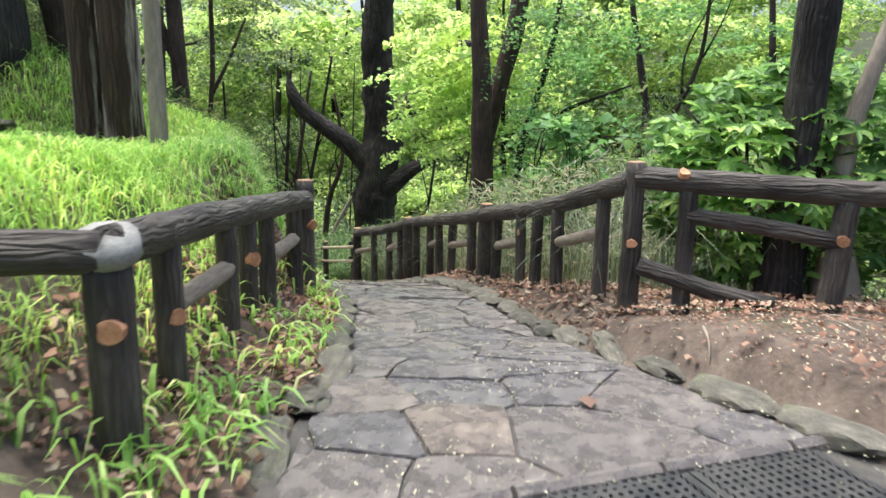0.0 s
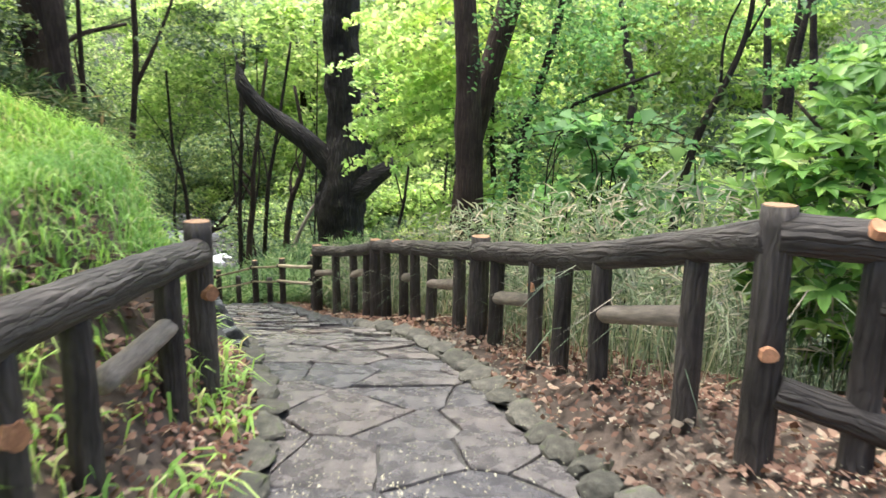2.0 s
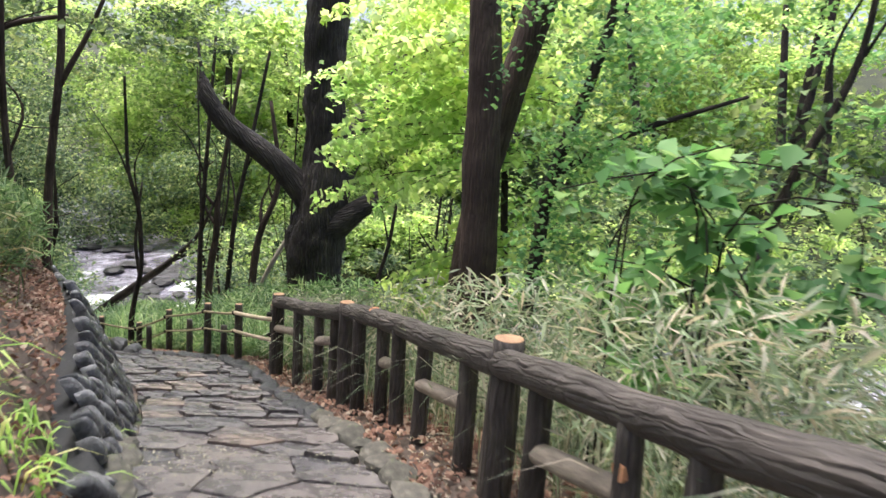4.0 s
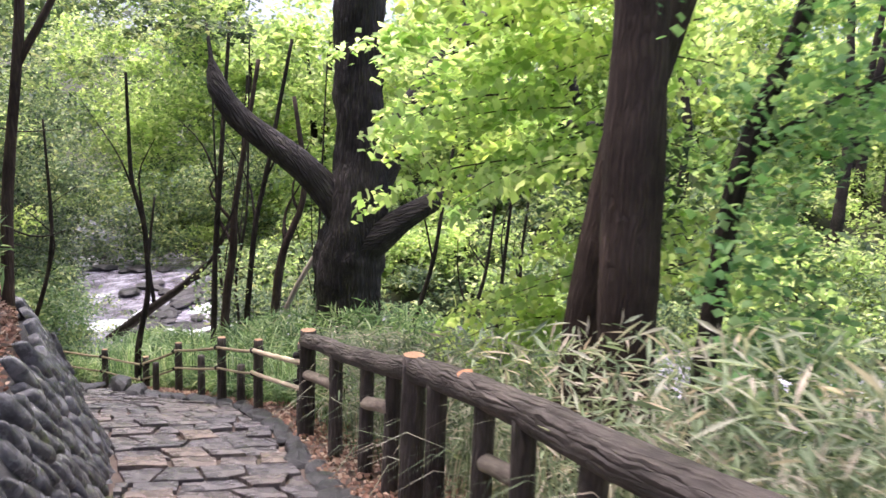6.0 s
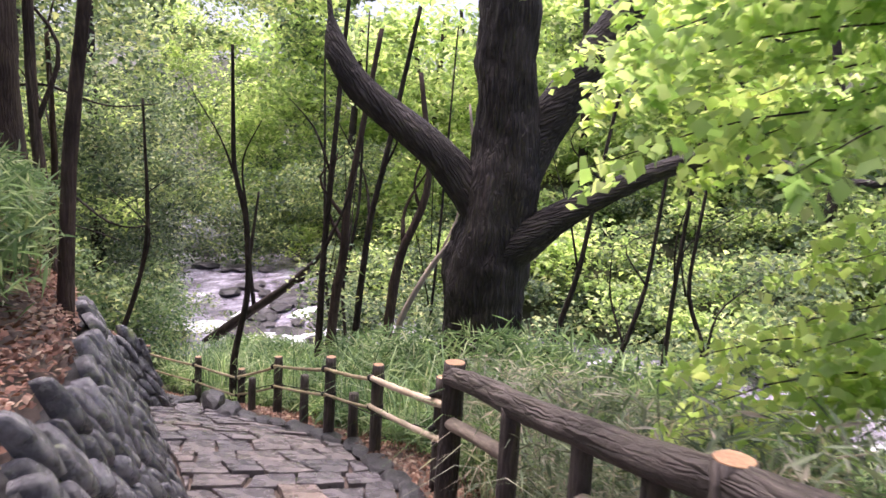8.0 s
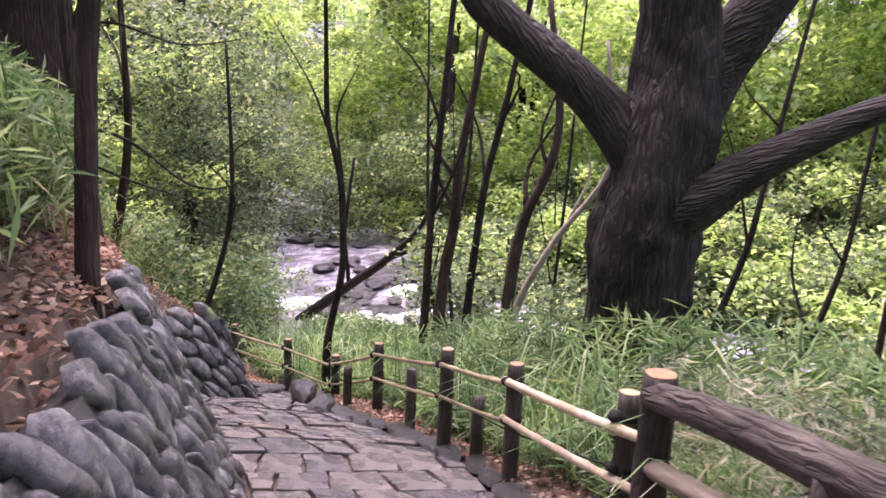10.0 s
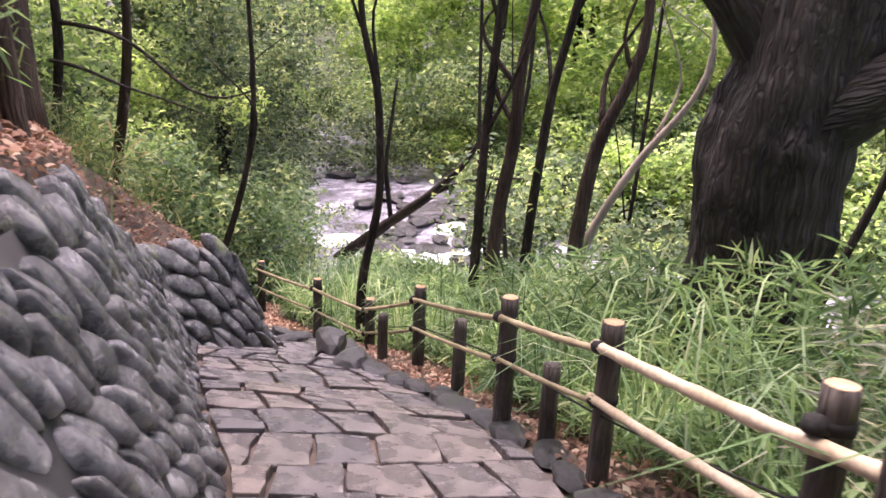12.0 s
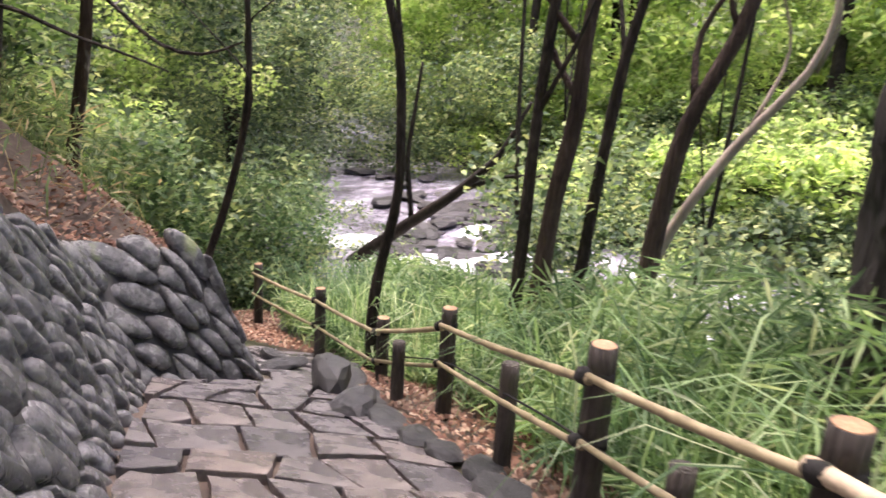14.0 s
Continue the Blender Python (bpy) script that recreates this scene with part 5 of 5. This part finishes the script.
bar("trunk", [(1.3, 13.6, -3.6), (1.25, 13.4, -1.5), (1.05, 13.1, 0.4), (0.95, 13.0, 3.4)], [0.06, 0.05, 0.04, 0.02], M_TWIG, maple, "", 10, 0.06, 4)

fresh = thing("young_tree", "young tree with fresh bluish green leaves", "tree")
pl = [spray_places((1.5 + R.uniform(-0.4, 0.5), 10.9 + R.uniform(-0.4, 0.6), R.uniform(0.2, 3.0)), (1.5 + R.uniform(-1.0, 1.3), 10.4 + R.uniform(-0.9, 0.9), R.uniform(0.0, 2.8)), 0.3, 120, 0.3) for k in range(34)]
part("crown", quick_mesh("crown", *lobed(np.concatenate(pl), 0.065, 0.35, 0.4), M_FRESH), fresh)
bar("trunk", [(1.0, 11.1, -2.2), (1.08, 11.0, -0.2), (1.13, 11.0, 0.69), (1.38, 11.0, 1.42), (1.54, 11.0, 2.02), (1.7, 11.0, 3.6)], [0.07, 0.06, 0.055, 0.045, 0.04, 0.02], M_TWIG, fresh, "", 10, 0.06, 4)
bar("limb", [(1.16, 11.0, 0.75), (1.7, 10.9, 1.15), (2.6, 10.7, 1.5)], [0.035, 0.028, 0.014], M_TWIG, fresh, "", 8, 0.06, 5)

sprig = thing("vine", "scrambling vine with round pale green leaves", "plant")
pl, twig = [], []
for k in range(26):
    b = (R.uniform(1.0, 2.2), R.uniform(8.1, 9.0), R.uniform(0.0, 1.2))
    a, L = R.uniform(0, 6.28), R.uniform(0.4, 0.9)
    e = (b[0] + math.cos(a) * L, b[1] + math.sin(a) * L, b[2] + R.uniform(-0.2, 0.3))
    pl.append(spray_places(b, e, 0.16, 24, 0.1))
    twig.append(tube([(b[0], b[1], ground_z(b[0], b[1])), b, e], [0.008, 0.006, 0.003], 5, 0.05, k, step=0.25))
part("leaves", quick_mesh("leaves", *leaves(np.concatenate(pl), 0.12, 0.4, 1.1, 0.15, 0.2), M_FRESH), sprig)
tagged(part("stem_tangle", mesh_of("stem_tangle", *joined(twig), M_TWIG), sprig), kind="stuff")


# ---- woods around: undergrowth, crowns, far hill ----
def woods(label, count, x0, x1, y0, y1, z0, z1, rad, per, size, mat, keep):
    cl = []
    tries = 0
    while len(cl) < count and tries < count * 60:
        tries += 1
        x, y = R.uniform(x0, x1), R.uniform(y0, y1)
        if not keep(x, y):
            continue
        z = ground_z(x, y) + R.uniform(z0, z1)
        r = R.uniform(*rad)
        cl.append(cloud((x, y, z), (r, r, r * 0.6), per, 0.15))
    v, t = leaves(np.concatenate(cl), size, 0.45, 1.7, 0.2, 0.15)
    return stuff("woodland_foliage", quick_mesh("woodland_foliage", v, t, mat), label, "foliage")


def clear(x, y):
    """Off the walk and out of the view line to the stream."""
    yy = min(max(y, -30), 23)
    if left_edge(yy) - 1.8 < x < fence_x(yy) + 1.8 and y < 24:
        return False
    return stream_distance(x, y) > 2.6


def right_bank(x, y):
    return clear(x, y) and x > fence_x(min(y, 23)) + 2.2 and beyond_stream(x, y) < 0


def left_bank(x, y):
    return x < left_edge(min(y, 22)) - 2.2 and stream_distance(x, y) > 2.6 and beyond_stream(x, y) < 0


def far_bank(x, y):
    return beyond_stream(x, y) > 0 and stream_distance(x, y) > 2.2


def slope_below(x, y):
    return stream_distance(x, y) > 2.2 and beyond_stream(x, y) < 0 and (y > 23.5 or x > fence_x(min(y, 23)) + 1.0)


woods("low leafy undergrowth on the slope to the stream", 330, -14, 14, 15, 34, 0.0, 0.6, (0.4, 0.9), 230, 0.11, M_WOODS, lambda x, y: slope_below(x, y) and (y > 23.5 or x > fence_x(y) + 4.5))
woods("evergreen undergrowth with shade-dark leaves on the valley slope", 60, 0, 22, 9, 27, 0, 2.0, (0.5, 1.1), 260, 0.12, M_DARKLEAF, right_bank)
woods("mixed green understorey on the valley slope", 210, 1.0, 24, 4, 26, 0.2, 5.0, (0.5, 1.2), 260, 0.12, M_WOODS, right_bank)
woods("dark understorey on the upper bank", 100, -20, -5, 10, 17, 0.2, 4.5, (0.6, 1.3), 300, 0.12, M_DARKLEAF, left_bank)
woods("understorey with sunlit-toned leaves on the bank above the wall", 120, -17, -7, 17.5, 27, 0.3, 6, (0.5, 1.1), 280, 0.13, M_LITWOODS, left_bank)
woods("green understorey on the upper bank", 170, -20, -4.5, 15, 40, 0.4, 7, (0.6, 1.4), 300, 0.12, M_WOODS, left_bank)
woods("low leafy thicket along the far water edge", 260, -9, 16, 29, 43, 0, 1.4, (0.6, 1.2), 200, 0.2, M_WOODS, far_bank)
woods("low bright thicket on the far bank", 380, -36, 22, 26, 56, 0, 1.8, (0.8, 1.8), 260, 0.24, M_LITWOODS, far_bank)
woods("bright woodland on the far bank", 280, -40, 26, 41, 60, 1, 10, (1.2, 2.8), 330, 0.36, M_LITWOODS, far_bank)
woods("woodland with shade-dark leaves on the far bank", 8, -42, 26, 42, 60, 0, 8, (1.2, 2.6), 320, 0.26, M_DARKLEAF, far_bank)
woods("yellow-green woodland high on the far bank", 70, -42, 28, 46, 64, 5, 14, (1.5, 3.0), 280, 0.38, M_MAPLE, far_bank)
# two unseen canopies, added above the view only to block light
woods("unseen leafy canopy added to shade the mound", 14, -14, -4, -6, 8, 8, 11, (1.0, 2.2), 260, 0.16, M_MAPLE, lambda x, y: stream_distance(x, y) > 5)
woods("unseen dense canopy added to shade the upper bank", 70, -14, -3.2, 7, 12, 5.5, 9, (1.0, 2.0), 260, 0.2, M_WOODS, lambda x, y: x < left_edge(min(y, 22)) - 1.5)
woods("woodland behind the start of the walk", 70, -16, 16, -16, -6, 0, 8, (1.0, 2.2), 120, 0.3, M_WOODS, lambda x, y: True)


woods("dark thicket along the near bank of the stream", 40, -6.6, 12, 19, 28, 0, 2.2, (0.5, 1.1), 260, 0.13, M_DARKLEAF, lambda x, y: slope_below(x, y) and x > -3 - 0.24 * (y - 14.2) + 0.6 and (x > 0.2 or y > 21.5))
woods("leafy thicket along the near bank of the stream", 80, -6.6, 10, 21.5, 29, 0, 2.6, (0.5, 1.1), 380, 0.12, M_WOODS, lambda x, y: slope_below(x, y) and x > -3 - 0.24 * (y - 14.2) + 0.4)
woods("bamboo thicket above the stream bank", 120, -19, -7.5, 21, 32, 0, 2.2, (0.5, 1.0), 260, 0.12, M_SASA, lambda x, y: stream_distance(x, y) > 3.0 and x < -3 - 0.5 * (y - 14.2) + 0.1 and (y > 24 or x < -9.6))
woods("evergreen thicket with shade-dark leaves beside the stream", 40, -18, -9.3, 27, 36, 0.3, 7.5, (0.6, 1.2), 280, 0.13, M_DARKLEAF, lambda x, y: stream_distance(x, y) > 2.6 and x < -3 - 0.5 * (y - 14.2) - 0.2)
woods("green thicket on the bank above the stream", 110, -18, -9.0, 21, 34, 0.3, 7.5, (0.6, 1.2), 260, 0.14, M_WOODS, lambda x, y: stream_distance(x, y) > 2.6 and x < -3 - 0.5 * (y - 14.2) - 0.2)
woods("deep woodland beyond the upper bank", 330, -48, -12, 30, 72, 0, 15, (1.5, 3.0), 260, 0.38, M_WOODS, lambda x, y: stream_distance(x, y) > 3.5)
woods("woodland with shade-dark leaves beyond the upper bank", 70, -48, -14, 24, 70, 0, 9, (1.5, 3.0), 240, 0.36, M_DARKLEAF, lambda x, y: stream_distance(x, y) > 3.5)


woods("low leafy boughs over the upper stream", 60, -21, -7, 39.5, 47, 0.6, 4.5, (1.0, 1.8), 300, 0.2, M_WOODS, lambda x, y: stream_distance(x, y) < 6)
woods("leafy boughs closing over the upper stream", 60, -30, -12, 44, 62, 1.2, 15, (1.2, 2.4), 380, 0.3, M_LITWOODS, lambda x, y: stream_distance(x, y) < 5)


def sprays(label, mat, count, x0, x1, y0, y1, z0, z1, size, per=170, ok=None):
    pl = []
    while len(pl) < count:
        x, y = R.uniform(x0, x1), R.uniform(y0, y1)
        if ok and not ok(x, y):
            continue
        b, a, L = (x, y, R.uniform(z0, z1)), R.uniform(0, 6.28), R.uniform(0.8, 1.8)
        pl.append(spray_places(b, (x + math.cos(a) * L, y + math.sin(a) * L, b[2]), 0.5, per, 0.3))
    stuff("leaf_sprays", quick_mesh("leaf_sprays", *leaves(np.concatenate(pl), size, 0.3, 1.4, 0.2, 0.2), mat), label, "foliage")


sprays("layered bright maple sprays hanging over the slope", M_MAPLE, 52, -8, 6, 15.5, 25, 2.6, 6.0, 0.1)
sprays("layered green sprays above the wall bank", M_WOODS, 90, -12, -3.5, 10, 22, 1.5, 5.0, 0.1)
sprays("fresh green sprays above the shrubs", M_FRESH, 50, 2.5, 9, 8, 15, 1.6, 4.5, 0.1)

pl = []
for k in range(26):
    b, a, L = (R.uniform(-0.5, 1.3), R.uniform(13.0, 15.6), R.uniform(0.7, 2.6)), math.pi + R.uniform(-0.8, 0.8), R.uniform(0.6, 1.2)
    pl.append(spray_places(b, (b[0] + math.cos(a) * L, b[1] + math.sin(a) * L, b[2]), 0.4, 110, 0.3))
stuff("leaf_sprays", quick_mesh("leaf_sprays", *lobed(np.concatenate(pl), 0.11), M_MAPLE), "bright maple sprays beside the great tree", "foliage")

# far trunks
for k in range(26):
    x, y = R.uniform(-30, 25), R.uniform(30, 58)
    if stream_distance(x, y) < 4:
        continue
    z = ground_z(x, y)
    tree("dark far trunk in the woodland", [(x, y, z - 0.3, 0.25), (x + R.uniform(-0.4, 0.4), y, z + 4, 0.2), (x + R.uniform(-1, 1), y, z + 10, 0.12)], [], M_TWIG, group="far trunks", sides=8)

# ---- stream: flat rocks, ledge and white water ----
for k in range(120):
    f = R.uniform(2.0, 4.6)
    i = int(f)
    (ax, ay), (bx, by) = STREAM[i], STREAM[i + 1]
    x, y = ax + (bx - ax) * (f - i) + R.uniform(-1.8, 1.8), ay + (by - ay) * (f - i) + R.uniform(-1.8, 1.8)
    s = R.uniform(0.3, 1.0)
    if k < 84:
        x, y = R.uniform(-9.6, -5.6), R.uniform(29.6, 36.5)
        s *= 0.9
    ob = tagged(new("stream_rock", STREAM_ROCKS[k % 6]), "flat wet rock lying in the shallow stream", "rock", "rocks in the stream")
    ob.matrix_basis = pose(x, y, WATER + 0.1, R.uniform(-6, 6), R.uniform(-6, 6), R.uniform(0, 360)) @ Matrix.Diagonal((s * 1.6, s, s * R.uniform(0.25, 0.5), 1))
falls = thing("white_water", "white water spilling between low dark rocks", "water", kind="stuff")
for n, (x0, y0, wide) in enumerate(((-10.3, 30.6, 1.1), (-9.2, 29.9, 0.6), (-8.3, 29.8, 0.9), (-7.2, 30.3, 0.7), (-6.5, 30.9, 0.5), (-9.6, 32.6, 0.8), (-8.0, 33.2, 0.7))):
    fv, ff = [], []
    for i in range(13):
        u = i / 12 - 0.5
        edge = 0.16 * noise.noise((u * 5, n * 3.3, 0))
        for k, (out, dz) in enumerate(((0.5, 0.1), (0.25, 0.19), (0.05, 0.16), (-0.15, 0.06), (-0.4 + edge, 0.02), (-0.75 + 2 * edge, -0.03))):
            spread = 0.6 + 0.35 * k / 5 + 0.1 * noise.noise((k * 1.7, n, u))
            fv.append((x0 + u * wide * 2 * spread, y0 + out + 0.3 * u, WATER + dz * (1 - 2.2 * u * u) + 0.03 * noise.noise((u * 14, k * 2, n))))
        if i:
            for k in range(5):
                ff.append(((i - 1) * 6 + k, i * 6 + k, i * 6 + k + 1, (i - 1) * 6 + k + 1))
    part("cascade", mesh_of("cascade", fv, ff, M_FOAM), falls)

# dark rocks where the path steps down
for x, y, sx, sy, sz, turn in ((-5.5, 19.35, 0.75, 0.42, 0.5, 125), (-5.0, 18.75, 0.45, 0.34, 0.32, 80), (-5.9, 20.1, 0.5, 0.3, 0.26, 120), (-6.15, 19.75, 0.5, 0.24, 0.2, 40), (-6.5, 20.15, 0.45, 0.22, 0.18, 170)):
    ob = tagged(new("rock", DARK_KERBS[int(turn) % 8]), "dark wet rock beside the path step", "rock", "rocks beside the step")
    ob.matrix_basis = pose(x, y, ground_z(x, y) + sz * 0.22, 5, -4, turn) @ Matrix.Diagonal((sx, sy, sz, 1))

# ---- drain grate at the start ----
grate = thing("drain_grate", "black iron drain grates set across the paving", "drain grate", at=(0.94, 2.64, 0.0))
grate.rotation_euler = (0, 0, radians(19))


def grate_panel(x0, x1, y0, y1, nx, ny):
    v, f = [], []
    z1, z0 = 0.026, -0.02

    def bar(a, b, c, d):
        o = len(v)
        for zz in (z0, z1):
            v.extend([(a, c, zz), (b, c, zz), (b, d, zz), (a, d, zz)])
        f.extend([tuple(o + i for i in q) for q in ((4, 5, 6, 7), (0, 1, 5, 4), (1, 2, 6, 5), (2, 3, 7, 6), (3, 0, 4, 7))])
    for i in range(nx + 1):
        c = x0 + (x1 - x0) * i / nx
        w = 0.02 if i in (0, nx) else 0.011
        bar(c - w, c + w, y0, y1)
    for j in range(ny + 1):
        c = y0 + (y1 - y0) * j / ny
        w = 0.02 if j in (0, ny) else 0.011
        for i in range(nx):
            a, b = x0 + (x1 - x0) * i / nx + 0.0115, x0 + (x1 - x0) * (i + 1) / nx - 0.0115
            bar(a, b, c - w, c + w)
    return v, f


for x0 in (-1.22, -0.6, 0.02):
    part("panel", mesh_of("panel", *grate_panel(x0, x0 + 0.57, -0.42, -0.03, 14, 9), M_METAL, False), grate, "square-holed cast iron panel")
# flat black sheet at the bars' foot, painted shade of the hollow below
part("pit", mesh_of("pit", [(-1.3, -0.46, -0.02), (0.66, -0.46, -0.02), (0.66, 0.0, -0.02), (-1.3, 0.0, -0.02)], [(0, 1, 2, 3)], M_TWINE_SHADE), grate, "black sheet painting the shade below the grates")
lip = joined([tube([(-1.3 + 0.62 * k, 0.055, -0.012), (-0.7 + 0.62 * k, 0.055, -0.012)], [0.045, 0.045], 8, 0.04, k, step=0.1) for k in range(4)])
part("lip", mesh_of("lip", *lip, M_STONE, False), grate, "worn stone lip along the drain")

# specks fallen on the paving
sp = scatter(5200, -1.8, 2.2, 1.8, 9.5, lambda x, y: left_edge(y) + 0.05 < x < right_edge(y) + 1.2)
sp[:, 2] += 0.075
stuff("fallen_specks", quick_mesh("fallen_specks", *leaves(sp, 0.016, 0.15, 2.2, 0.1), M_PETAL), "tiny pale flower specks strewn on the paving", "fallen petals")
tw = thing("twigs", "dry brown twigs lying on the bare soil", "twigs")
for k in range(16):
    x, y = R.uniform(1.2, 2.6), R.uniform(3.6, 5.6)
    a, L = R.uniform(0, 6.28), R.uniform(0.1, 0.35)
    z = ground_z(x, y) - 0.03
    x2, y2 = x + math.cos(a) * L, y + math.sin(a) * L
    v, f = tube([(x, y, z), ((x + x2) / 2 + 0.02, (y + y2) / 2, (z + ground_z(x2, y2)) / 2 + 0.01), (x2, y2, ground_z(x2, y2) - 0.03)], [0.008, 0.006, 0.003], 6, 0.1, k, step=0.06)
    part("twig", mesh_of("twig", v, f, M_GREYWOOD), tw)

crumbs = scatter(3800, 1.0, 5.0, 2.6, 5.4, lambda x, y: right_edge(y) + 0.2 < x < 5.0 and y < 5.2 - 0.344 * (x - 1.3))
crumbs[:, 2] += 0.012
stuff("fallen_crumbs", quick_mesh("fallen_crumbs", *leaves(crumbs, 0.035, 0.25, 3.0, 0.1), M_LITTER), "small brown leaf scraps and needles on bare soil", "leaf litter")

# single leaf on the paving, cable along the rails, stones and a far handrail by the mound
leaf = tagged(new("fallen_leaf", quick_mesh("fallen_leaf", *lobed([(0.71, 3.35, pz(3.35) + 0.03)], 0.11, 0.05, 0.0), M_LITTER)), "single pinkish fallen leaf on the paving", "leaf")
cable = tagged(new("cable", mesh_of("cable", *tube([(x - 0.03, y, b + 0.32) for x, y, t, b in BP[:5]], [0.006] * 5, 6, 0.02, 1, step=0.3), M_TWINE_SHADE)), "thin black cable strung low along the posts", "cable")
for k, (x, y, s) in enumerate(((-3.75, 6.5, 0.34), (-3.5, 6.75, 0.26), (-4.0, 6.9, 0.4), (-4.2, 6.45, 0.3), (-3.3, 6.95, 0.2))):
    ob = tagged(new("rock", KERBS[k]), "grey rough stone piled beside the tree", "rock", "stones by the tree")
    ob.matrix_basis = pose(x, y, ground_z(x, y) + s * 0.16, 0, 8 * k, 50 * k) @ Matrix.Diagonal((s * 1.4, s, s * 0.6, 1))
hand = thing("handrail", "far weathered log handrail behind the mound", "handrail")
bar("rail", [(-6.6, 10.2, 1.2), (-5.4, 10.0, 1.2), (-4.2, 9.8, 1.18)], [0.06, 0.06, 0.06], M_FENCE, hand, "", 10, 0.06, 3)
for x, y in ((-6.4, 10.17), (-5.4, 10.0), (-4.4, 9.83)):
    bar("post", [(x, y, ground_z(x, y) - 0.2), (x, y, 1.2)], [0.06, 0.055], M_FENCE, hand, "", 10, 0.05, 4)
